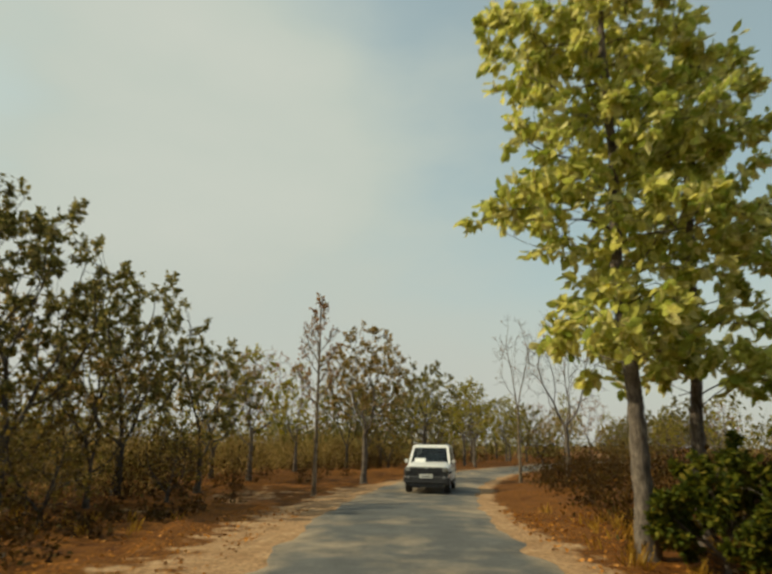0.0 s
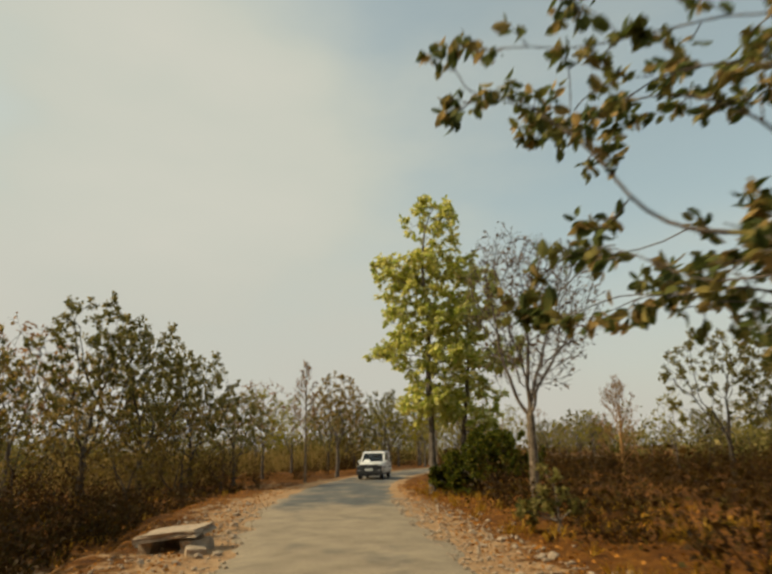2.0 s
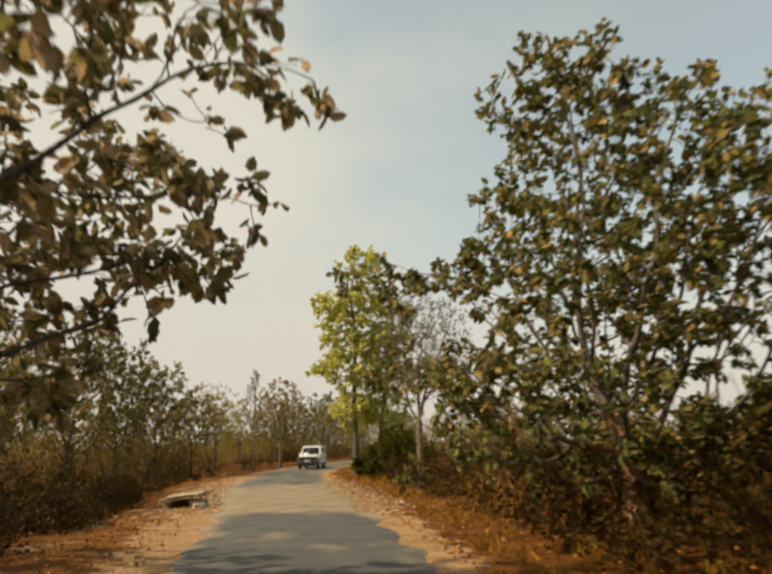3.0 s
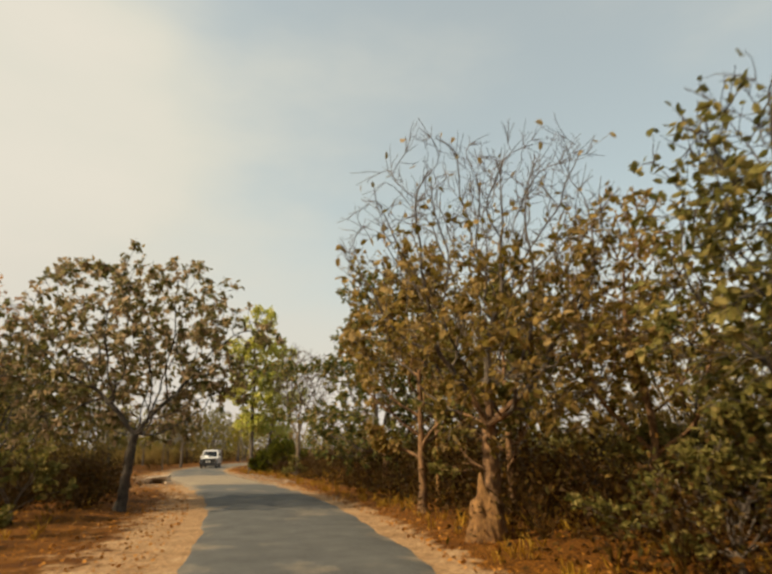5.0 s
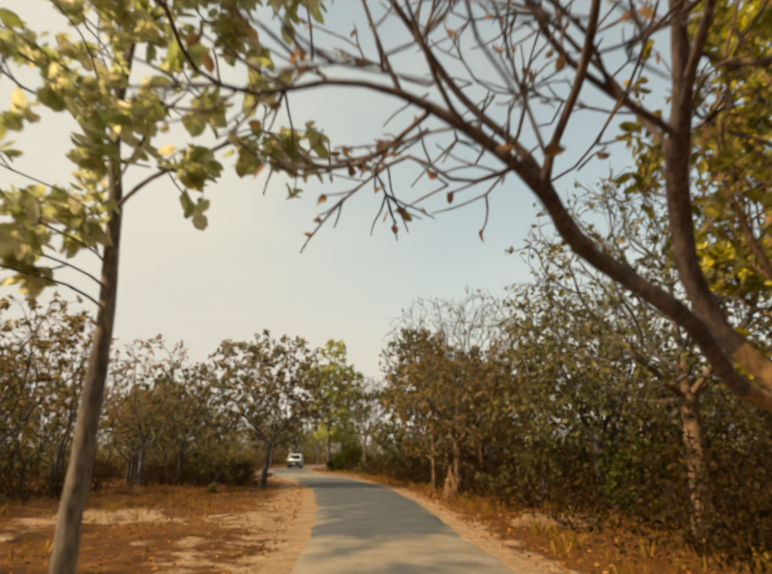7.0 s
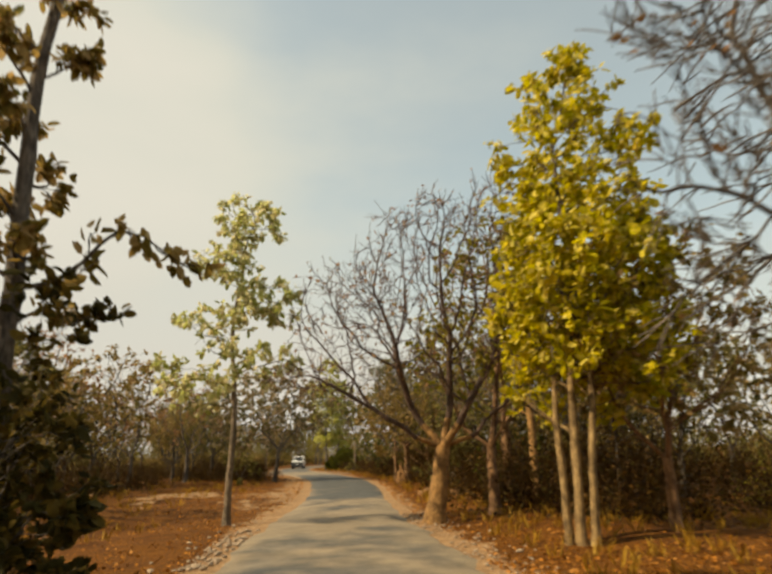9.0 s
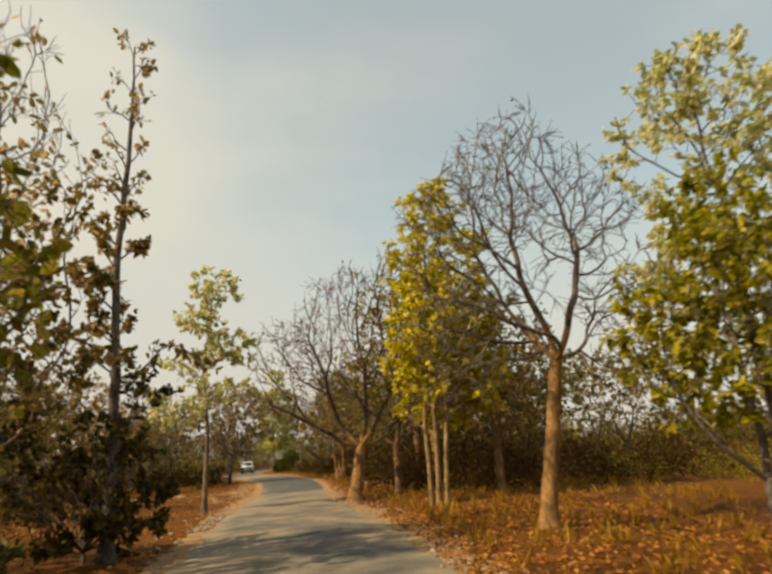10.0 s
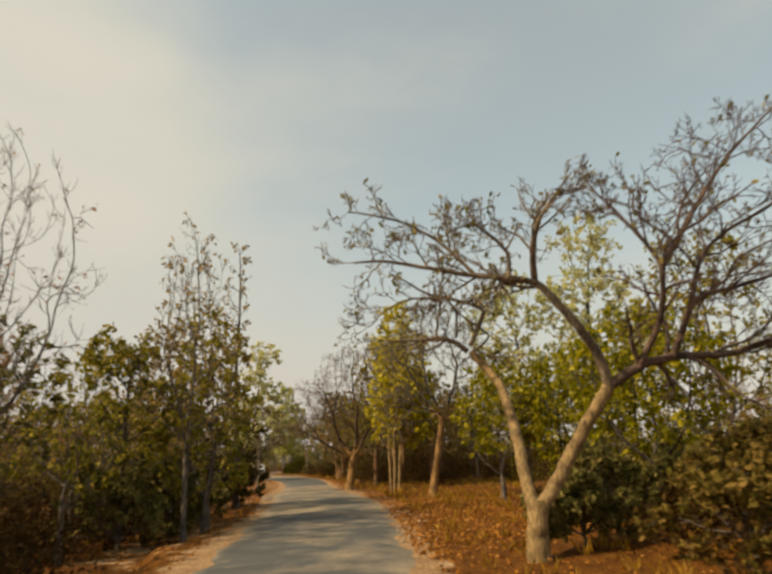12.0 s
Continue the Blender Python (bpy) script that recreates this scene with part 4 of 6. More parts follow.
crown_tree(53, (4.6, -51.0), 1.4, 0.12, ((0.1, 0, 3.9, 2.3, 2.3, 2.4, 1.0),), 480, "small tree with brown leaves behind a yellow one", LEAF_BROWN, BARK_RED, leaders=(15, 40, 55), step=0.22, kill=0.38, wander=0.3, hold=0.4, leaf=0.16, leaf_n=5, twigs=2.6)
# big bare tree
crown_tree(30, (1.9, -58.0), 3.2, 0.16, ((-1.2, -0.5, 5.9, 1.4, 1.5, 1.0, 0.5), (0.2, 0, 7.3, 1.2, 1.4, 1.5, 0.6), (1.8, 0, 6.4, 1.4, 1.5, 1.3, 0.6), (2.6, 0, 4.6, 1.1, 1.3, 0.8, 0.35), (-0.8, -0.3, 4.5, 1.3, 1.3, 0.7, 0.3), (2.3, 0.1, 3.2, 0.6, 0.6, 0.5, 0.1), (-1.7, -0.6, 4.0, 1.1, 1.2, 0.8, 0.22), (-1.4, -0.2, 2.9, 0.8, 0.9, 0.5, 0.1)), 2100, "large bare tree with a straight orange-tan trunk", LEAF_PINK, BARK_PALE, lean=(0.7, 0),
           limb_bark=BARK_GREY, twig_r=0.0095, leaders=(14, 34, 55, 74, 78), turn=200, step=0.19, kill=0.28, leaf=0.1, leaf_n=0.06, wander=0.42, hold=0.3, up=0.0, twigs=3.0, twig_len=0.4)
# yellow-green group
crown_tree(31, (5.2, -60.4), 1.8, 0.14, ((0, 0, 4.3, 1.9, 1.9, 2.2, 1.0), (-0.4, 0, 7.2, 1.6, 1.5, 1.9, 0.8)), 700, "tree with pale yellow-green leaves", LEAF_PALE, BARK_GREY, leaders=(5, 45, 55), rise=22, step=0.22, kill=0.38, leaf=0.17, leaf_n=9, twigs=2.5)
crown_tree(32, (8.6, -61.5), 2.2, 0.17, ((0, 0, 5.0, 2.3, 2.3, 2.4, 0.9), (-0.7, 0, 7.9, 2.0, 2.0, 1.5, 0.7), (0.0, 0, 10.3, 1.5, 1.4, 1.5, 0.5)), 860, "tall tree with pale yellowing leaves", LEAF_PALE, BARK_GREY, leaders=(5, 45, 55), rise=28, step=0.24, kill=0.4, leaf=0.18, leaf_n=9, twigs=2.5)
crown_tree(33, (3.4, -61.6), 0.9, 0.10, ((0.1, 0, 3.2, 1.8, 1.8, 1.9, 1.0), (0.1, 0, 4.6, 1.0, 1.0, 0.9, 0.15)), 680, "low tree with mossy yellow-green leaves", LEAF_MOSS, BARK_GREY, leaders=(8, 45, 60), step=0.2, kill=0.34, leaf=0.15, leaf_n=11, twigs=2.7)
crown_tree(34, (5.4, -63.6), 1.0, 0.11, ((0, 0, 3.2, 2.1, 2.1, 2.0, 1.0),), 800, "low tree with olive-yellow leaves and a dark trunk", LEAF_MOSS, BARK_DARK, leaders=(8, 45, 60), step=0.2, kill=0.34, leaf=0.15, leaf_n=11, twigs=2.7)
# tall thin trees on the other side
g = Grower(35, (-5.95, -55.3), kids=(4, 3), lens=(0.42, 0.5), leaf=0.16, leaf_n=6, up=0.1, wiggle=0.24, twig_r=0.009, angle=(50, 45), keep=lambda p: np.clip(1.25 - (p[:, 2] - 5.0) / 3.2, 0.12, 1))
p, r = g.stem([(0, 0, -0.1), (0.02, 0, 3.0), (-0.1, 0.05, 6.0), (0.05, 0.2, 9.0), (0.0, 0.5, 11.8)], 0.13, 0.02)
g.crown_on(p, r, 3.0, 30, lambda f: 0.85 - 0.2 * f, 62, 35)
g.kids, g.leaf, g.leaf_n, g.keep = (13, 2), 0.19, 1.6, None
g.limb([(0.03, 0, 3.5), (0.35, 0, 3.55), (0.55, 0, 3.7), (0.95, 0, 4.2), (1.25, 0, 4.15), (1.5, 0, 3.92), (1.78, 0, 3.78)], 0.03, 0.006, 0.1, length=0.95)
g.plant("tree", BARK_GREY, LEAF_BROWN, "tall thin tree with sparse brown leaves and dark creeper")
bush(36, (-6.35, -55.3), 0.5, 3.7, "dark creeper clump round a tree foot", LEAF_CREEPER, 20, 0.14, 13, (5, 3), "creeper", "creeper")
crown_tree(37, (-7.9, -57.2), 1.8, 0.13, ((0, 0, 3.8, 2.0, 2.0, 2.0, 0.8), (0, 0, 6.6, 1.9, 1.9, 2.2, 0.8), (-0.2, 0, 8.9, 1.3, 1.3, 1.8, 0.4)), 760, "tall twiggy tree with orange-brown leaves", LEAF_BROWN, BARK_GREY,
           leaders=(4, 16, 28, 55), step=0.22, kill=0.34, up=0.2, leaf=0.17, leaf_n=8, twigs=2.8, keep=lambda p: np.clip(1.2 - (p[:, 2] - 4.4) / 3.6, 0.05, 1))
crown_tree(38, (-7.8, -63.9), 2.6, 0.085, ((0, 0, 4.6, 1.8, 1.8, 2.0, 0.8), (0, 0, 7.4, 1.0, 1.0, 2.2, 0.5)), 420, "tree with a thin bare top above yellow leaves", LEAF_BROWN, BARK_GREY,
           leaders=(3, 25, 50), step=0.22, kill=0.36, up=0.18, leaf=0.15, leaf_n=1.6, twigs=2.4)
crown_tree(39, (-7.2, -62.6), 1.0, 0.12, ((0, 0, 3.0, 1.6, 1.6, 2.3, 1.0), (0, 0, 5.4, 1.0, 1.0, 1.6, 0.4)), 520, "tree with olive and brown leaves down to the ground", LEAF_OLIVE, BARK_GREY, leaders=(6, 40, 55), step=0.22, kill=0.36, leaf=0.18, leaf_n=5, twigs=2.6)
tall_leafy(40, (-9.6, -62.8), 4.8, 0.10, 0.6, lambda f: 0.6 + 1.8 * np.sin(np.pi * (0.25 + 0.6 * f)), 20, "low dusty tree with olive leaves", LEAF_OLIVE, BARK_DARK, leaf=0.17, leaf_n=6, kids=(6, 4), lens=(0.42, 0.5))
crown_tree(41, (-13.2, -66.0), 2.6, 0.17, ((0, 0, 6.6, 3.0, 3.0, 4.7, 1.0),), 700, "bare twiggy tree with grey limbs", LEAF_PINK, BARK_GREY, leaders=(10, 20, 30, 36), kill=0.4, leaf=0.12, leaf_n=0.3, up=0.15)
for k, (x, y, R, H) in enumerate(((-8.4, -62.0, 1.0, 1.7), (-7.4, -60.2, 0.9, 1.4), (-9.4, -64.6, 1.1, 1.8), (-8.8, -58.4, 1.0, 1.6))):
    bush(90 + k, (x, y), R, H, "dusty olive bush under thin trees", LEAF_DUSTY, 14, 0.12, 14)
for k, (x, y, R, H) in enumerate(((7.4, -62.0, 1.1, 1.3), (8.6, -65.0, 1.2, 1.5), (9.8, -67.6, 1.4, 1.8))):
    bush(100 + k, (x, y), R, H, "dusty olive bush among yellow-green trees", LEAF_DUSTY, 13, 0.13, 12, (5, 4))
# forked tree with crooked limbs over the road
g = Grower(42, (-2.1, -73.4), kids=(12, 6, 3), lens=(0.34, 0.42, 0.5), leaf=0.11, leaf_n=0.12, wiggle=0.32, up=0.06, angle=(62, 55, 50), twig_r=0.008)
g.stem([(0, 0, -0.1), (0.0, 0, 0.45), (0.08, 0, 0.95)], 0.175, 0.165, 12, 1.25)
g.kids = (11, 6, 3)
g.limb([(0.0, 0, 0.75), (0.02, 0.2, 1.3), (0.16, 0.7, 2.3), (0.2, 1.1, 3.0), (-0.15, 1.5, 3.7)], 0.115, 0.075, bear=False)
g.limb([(-0.24, 1.50, 3.71), (-0.54, 1.57, 3.95), (-0.87, 1.63, 4.01), (-1.07, 1.70, 3.96), (-1.30, 1.77, 3.98), (-1.72, 1.83, 3.95), (-1.94, 1.90, 4.01)], 0.058, 0.013, 0.12, length=2.4, bark=BARK_TAN)
g.limb([(-0.17, 1.50, 3.83), (0.03, 1.46, 4.20), (0.20, 1.41, 4.54), (-0.26, 1.37, 4.70), (-0.77, 1.33, 4.74), (-1.20, 1.29, 4.85), (-1.53, 1.24, 5.03), (-1.89, 1.20, 5.18)], 0.050, 0.012, 0.12, length=2.5, bark=BARK_TAN)
g.limb([(-0.80, 1.30, 4.71), (-1.42, 1.38, 4.74), (-1.98, 1.45, 4.48), (-2.23, 1.53, 4.16), (-2.41, 1.60, 4.27)], 0.024, 0.009, 0.12, length=2.4, bark=BARK_TAN)
g.limb([(-0.82, 1.70, 4.05), (-0.65, 1.77, 4.63), (-0.55, 1.83, 5.27), (-0.12, 1.90, 6.05)], 0.026, 0.010, 0.12, length=2.4, bark=BARK_TAN)
g.limb([(-0.41, 1.60, 4.00), (-0.39, 1.53, 4.55), (-0.62, 1.47, 4.78), (-1.04, 1.40, 4.84)], 0.026, 0.010, 0.12, length=2.3, bark=BARK_TAN)
g.limb([(0.06, 1.50, 4.19), (0.28, 1.45, 4.00), (-0.14, 1.40, 3.69), (0.20, 1.35, 3.60), (0.46, 1.30, 3.40)], 0.028, 0.010, 0.12, length=2.3, bark=BARK_TAN)
g.limb([(-0.33, 1.30, 4.64), (0.01, 1.20, 4.75), (0.30, 1.10, 4.83), (0.43, 1.00, 5.12)], 0.030, 0.012, 0.15, length=2.0, bark=BARK_TAN)
g.kids = (15, 8, 3)
g.limb([(0.05, -0.05, 0.8), (0.42, -0.1, 1.2), (0.76, -0.2, 1.76), (1.1, -0.5, 2.4), (1.38, -0.6, 2.77)], 0.125, 0.105, bear=False)
g.limb([(1.36, -0.6, 2.7), (1.11, -0.7, 3.34), (0.74, -0.78, 3.75), (0.37, -0.6, 4.39), (0.2, -0.5, 4.58), (-0.33, -0.55, 4.6), (-0.85, -0.3, 4.7), (-1.58, -0.1, 4.87), (-2.32, 0.1, 5.04), (-2.84, 0.15, 4.99)], 0.095, 0.018, 0.35, length=3.2, bark=BARK_TAN)
g.limb([(-0.8, -0.3, 4.68), (-0.95, -0.2, 4.95), (-1.41, 0.0, 5.51), (-2.09, 0.1, 5.84), (-2.91, 0.24, 5.98)], 0.04, 0.014, 0.15, length=2.4, bark=BARK_TAN)
g.limb([(-0.3, -0.55, 4.58), (-0.27, -0.6, 5.03), (-0.61, -0.7, 5.29), (-1.06, -0.9, 5.41), (-1.42, -1.0, 5.26)], 0.04, 0.014, 0.15, length=2.2, bark=BARK_TAN)
g.limb([(0.22, -0.5, 4.57), (-0.01, -0.9, 4.99), (-0.03, -1.2, 5.4), (0.43, -1.2, 5.98), (1.04, -1.2, 6.12)], 0.06, 0.016, 0.2, length=3.0, bark=BARK_TAN)
g.limb([(1.36, -0.6, 2.74), (1.71, -1.0, 3.04), (2.36, -1.2, 3.17), (3.06, -1.4, 3.1), (4.09, -1.5, 3.37), (5.2, -1.5, 3.9)], 0.095, 0.03, 0.15, length=4.6, bark=BARK_LIMB)
g.limb([(1.71, -1.0, 3.04), (1.87, -1.5, 3.68), (1.63, -2.0, 4.44), (1.28, -2.0, 4.91), (0.9, -1.9, 5.43), (0.66, -1.8, 5.8)], 0.06, 0.016, 0.2, length=3.2, bark=BARK_LIMB)
g.limb([(1.63, -2.0, 4.44), (2.19, -2.0, 5.14), (2.91, -2.0, 6.0), (3.64, -2.0, 6.74), (4.95, -1.9, 7.78)], 0.055, 0.016, 0.1, length=4.2, bark=BARK_LIMB)
g.limb([(2.26, -1.2, 3.17), (2.31, -1.8, 4.03), (2.94, -1.8, 4.13), (4.06, -1.8, 4.43), (5.2, -1.7, 4.9)], 0.06, 0.018, 0.15, length=4.4, bark=BARK_LIMB)
g.limb([(2.3, -1.7, 3.9), (2.5, -1.9, 4.7), (3.2, -1.9, 5.2), (4.3, -1.9, 5.7), (5.4, -1.8, 6.4)], 0.045, 0.016, 0.15, length=4.2, bark=BARK_LIMB)
g.plant("tree", BARK_OCHRE, LEAF_DUSTY, "crooked bare tree forking near the ground over the road", limb_bark=BARK_OCHRE)
bush(43, (-0.9, -72.9), 0.8, 0.8, "low dusty bush beside a forked trunk", LEAF_DUSTY, 14, 0.13, 13)
bush(57, (0.3, -75.3), 1.1, 1.2, "dark olive undergrowth beside a forked tree", LEAF_DUN, 14, 0.13, 11, (5, 4))
bush(58, (1.9, -74.3), 1.2, 1.6, "dusty olive undergrowth behind a forked tree", LEAF_DUN, 15, 0.13, 11, (5, 4))
bush(44, (1.4, -70.8), 0.9, 1.2, "olive bush at the roadside", LEAF_DUSTY, 12, 0.13, 10)
crown_tree(45, (3.6, -69.6), 1.1, 0.11, ((0, 0, 3.1, 2.0, 2.0, 1.9, 1.0),), 700, "low leafy tree with olive-yellow leaves", LEAF_MOSS, BARK_DARK, leaders=(8, 45, 60), step=0.2, kill=0.34, leaf=0.16, leaf_n=9, twigs=2.6)
crown_tree(70, (7.2, -68.2), 1.6, 0.14, ((0, 0, 4.3, 2.4, 2.3, 2.3, 1.0), (0.3, 0, 7.0, 1.6, 1.6, 1.6, 0.45)), 620, "tree with olive leaves and grey limbs behind a forked one", LEAF_OLIVE, BARK_GREY, leaders=(8, 40, 55), step=0.22, kill=0.36, wander=0.3, hold=0.4, leaf=0.16, leaf_n=5, twigs=2.6)
# beyond the start of the road
tall_leafy(46, (-2.63, 22.9), 7.6, 0.085, 3.2, lambda f: 0.5 + 1.2 * (1 - f), 18, "slim tree with a pale straight trunk and bare top", LEAF_PINK, BARK_TAN, leaf=0.12, leaf_n=1.2, kids=(6, 4), lens=(0.45, 0.5), up=0.2)
crown_tree(47, (-1.0, 28.7), 2.2, 0.14, ((0, 0, 4.9, 2.1, 2.1, 2.5, 1.0),), 460, "round-topped tree with reddish brown leaves", LEAF_BROWN, BARK_GREY, leaders=(12, 35, 50), step=0.24, kill=0.4, wander=0.3, hold=0.4, leaf=0.15, leaf_n=9, twigs=2.7)
crown_tree(48, (6.1, 28.0), 3.2, 0.07, ((0, 0, 5.6, 1.1, 1.1, 2.3, 1.0),), 160, "thin bare tree in dry brush", LEAF_PINK, BARK_TAN, leaders=(8, 18), leaf=0.1, leaf_n=0.3, up=0.15)
crown_tree(49, (8.0, 27.0), 2.4, 0.11, ((0, 0, 5.2, 2.1, 2.1, 2.5, 1.0),), 360, "bare tree with greyish pink twigs", LEAF_PINK, BARK_GREY, leaders=(10, 25, 35), leaf=0.1, leaf_n=0.4, up=0.12)

# ---- woods further off: a few grown once, then planted again
rng = np.random.default_rng(77)


def far_tree(seed, H, r, n, leafy, bark, label, leaf=0.24, leaf_n=6, z0=1.2, kids=(7, 3)):
    g = Grower(seed, (0, 0), kids=kids, lens=(0.42, 0.5, 0.5), leaf=leaf, leaf_n=leaf_n, free=True, twig_r=0.012)
    p, rad = g.stem([(0, 0, -0.1), (0.1, 0, H * 0.35), (-0.1, 0.15, H * 0.65), (0.1, 0.1, H * 0.95)], 0.022 * H, 0.03, 7)
    g.crown_on(p, rad, z0, n, lambda f: r * (0.35 + 0.75 * np.sin(np.pi * (0.25 + 0.6 * f))))
    g.at = (0.0, 300.0)
    return g.plant("tree", bark, leafy, label, group="roadside woods")


WOODS = [
    crown_tree(61, (0, 300), 1.5, 0.13, ((0, 0, 4.5, 2.7, 2.5, 2.5, 1.0),), 420, "woodland tree with dusty olive leaves", LEAF_DUSTY, BARK_DARK, leaders=(15, 40, 55), step=0.27, kill=0.5, wander=0.34, hold=0.4, leaf=0.15, leaf_n=15, twigs=2.4, twig_len=0.34, free=True, group="roadside woods"),
    crown_tree(62, (0, 300), 1.3, 0.12, ((0, 0, 4.0, 2.7, 2.5, 2.4, 1.0),), 420, "woodland tree with dry brown leaves", LEAF_BROWN, BARK_DARK, leaders=(20, 45, 60), step=0.27, kill=0.5, wander=0.34, hold=0.4, leaf=0.18, leaf_n=7, twigs=2.0, twig_len=0.32, free=True, group="roadside woods"),
    crown_tree(63, (0, 300), 1.9, 0.13, ((0, 0, 4.9, 2.4, 2.4, 2.7, 1.0),), 280, "half-bare woodland tree with tufts of dry leaves", LEAF_PINK, BARK_GREY, leaders=(12, 35, 50), step=0.28, kill=0.48, wander=0.32, hold=0.4, leaf=0.19, leaf_n=2.6, twigs=2.4, free=True, group="roadside woods"),
    crown_tree(64, (0, 300), 1.8, 0.12, ((0, 0, 4.2, 1.8, 1.8, 2.3, 1.0), (0, 0, 6.2, 1.0, 1.0, 1.0, 0.2)), 240, "woodland tree with yellowish olive leaves", LEAF_OLIVE, BARK_GREY, leaders=(6, 40, 55), step=0.28, kill=0.46, leaf=0.22, leaf_n=4.5, twigs=2.4, free=True, group="roadside woods"),
    far_tree(65, 7.2, 2.1, 20, LEAF_PINK, BARK_PALE, "leafless woodland tree with pale twigs", leaf=0.15, leaf_n=0.5, kids=(7, 4, 2)),
    far_tree(66, 5.6, 3.0, 26, LEAF_DUSTY, BARK_DARK, "broad low woodland tree with olive leaves", z0=0.5),
    crown_tree(67, (0, 300), 0.5, 0.10, ((0, 0, 2.1, 2.0, 2.0, 1.9, 1.0),), 240, "low woodland tree with dun and olive leaves", LEAF_DUN, BARK_DARK, leaders=(20, 45, 60), step=0.26, kill=0.42, leaf=0.18, leaf_n=5, twigs=2.4, free=True, group="roadside woods"),
]
taken = [(o.location.x, o.location.y) for o in scene.objects if o.parent is None and o.type == "EMPTY"]


def wood(x, y, kind, s, spacing=1.7):
    if any((x - a) ** 2 + (y - b) ** 2 < spacing ** 2 for a, b in taken):
        return
    taken.append((x, y))
    m = Matrix.LocRotScale((x, y, float(ground_z(x, y)) - 0.05), Euler((0, 0, rng.uniform(0, 6.28))), None)
    o = copy_thing(WOODS[kind], m)
    o.scale = (s * rng.uniform(0.85, 1.15), s * rng.uniform(0.85, 1.15), s)


def belt(count, y0, y1, d0, d1, side, kinds, smin, smax, spacing=1.9):
    for _ in range(count):
        y = rng.uniform(y0, y1)
        d = d0 + (d1 - d0) * rng.uniform() ** 1.3
        wood(float(road_x(y)) + side * d, y, int(rng.choice(kinds)), rng.uniform(smin, smax), spacing)


# grove with crowns against the sky
for x, y, k, s in ((-10.5, 16.8, 0, 1.3), (-13.0, 15.8, 0, 1.48), (-9.3, 21.5, 0, 1.18), (-7.4, 24.5, 0, 0.9), (-8.0, 14.6, 6, 0.7), (-9.4, 12.6, 6, 0.85), (-11.6, 12.8, 1, 0.8), (-8.8, 18.4, 1, 0.8), (-7.2, 20.6, 6, 0.7), (-13.5, 11.0, 6, 1.0), (-15.0, 20.0, 1, 1.3), (-11.8, 24.0, 0, 1.15), (-6.4, 29.0, 3, 0.9), (-17.5, 17.0, 2, 1.25),
                   (-5.0, 34.0, 3, 0.85), (-8.6, 30.5, 1, 1.0), (-11.5, 19.5, 6, 1.1)):
    wood(x, y, k, s, 1.0)
# the first five are added, mostly beyond the view, to shade the left verge
for x, y, k, s in ((-11.6, 0.6, 0, 1.0), (-12.2, 4.4, 1, 1.0), (-10.4, -8.6, 1, 0.95), (-10.9, -4.6, 0, 0.95), (-9.9, -12.6, 1, 0.85), (-8.3, -17.9, 2, 1.0), (-11.5, -20.0, 2, 1.1), (-13.0, -23.2, 1, 1.35), (-9.6, -1.3, 0, 1.0), (-9.8, -13.0, 1, 0.95), (-10.5, 47.4, 2, 1.2), (16.2, 20.2, 4, 0.7), (-6.9, -14.2, 0, 0.95), (-14.5, -28.5, 2, 1.1),
                   (-12.6, -36.0, 1, 0.9), (-11.8, -42.5, 0, 0.9)):
    wood(x, y, k, s, 1.0)
belt(34, 26, 80, 5.0, 38, -1, (3, 3, 2, 3, 0), 0.8, 1.1)
belt(18, -12, 18, 12.0, 38, -1, (0, 1, 2, 0), 0.8, 1.1)
belt(38, -48, -14, 13.0, 38, -1, (1, 0, 2, 1, 6, 6), 0.8, 1.15)
belt(28, -84, -47, 9.0, 36, -1, (1, 1, 3, 4, 0, 6), 0.7, 1.0)
belt(18, 34, 85, 4.0, 34, 1, (3, 3, 2, 3, 0), 0.5, 0.75)
belt(9, -8, 30, 20, 50, 1, (0, 3), 0.5, 0.75)
belt(28, -44, -15, 5.8, 24, 1, (0, 1, 6, 1, 6), 0.65, 1.0)
belt(18, -84, -44, 15.0, 38, 1, (0, 1, 3, 4, 6, 6), 0.4, 0.62)
belt(46, -77, -58, 6.0, 14, -1, (6, 6, 0, 3, 1), 0.6, 0.95, 1.5)
belt(14, -57, -49, 8.0, 15, -1, (6, 6, 1), 0.6, 0.9, 1.5)
belt(20, -44, -15, 9.0, 18, 1, (1, 6, 0, 1), 0.75, 1.0, 1.5)
belt(24, 40, 66, 3.2, 14, 1, (0, 1, 3, 6), 0.5, 0.75, 1.6)
belt(18, 40, 66, 3.2, 12, -1, (0, 1, 3, 6), 0.8, 1.1, 1.6)
belt(16, 66, 90, 0.0, 10, 1, (0, 1, 3), 0.65, 0.9, 1.6)
wood(19.0, 14.0, 0, 1.05)
wood(21.6, 12.6, 0, 0.95)
for o in WOODS:
    x, y = {0: (-22.0, 30.0), 1: (-20.0, -30.0), 2: (-18.0, -26.0), 3: (-16.0, 44.0), 4: (-19.0, -60.0), 5: (-24.0, 10.0), 6: (-15.0, -38.0)}[WOODS.index(o)]
    o.location = (x, y, float(ground_z(x, y)) - 0.05)

# ---- undergrowth


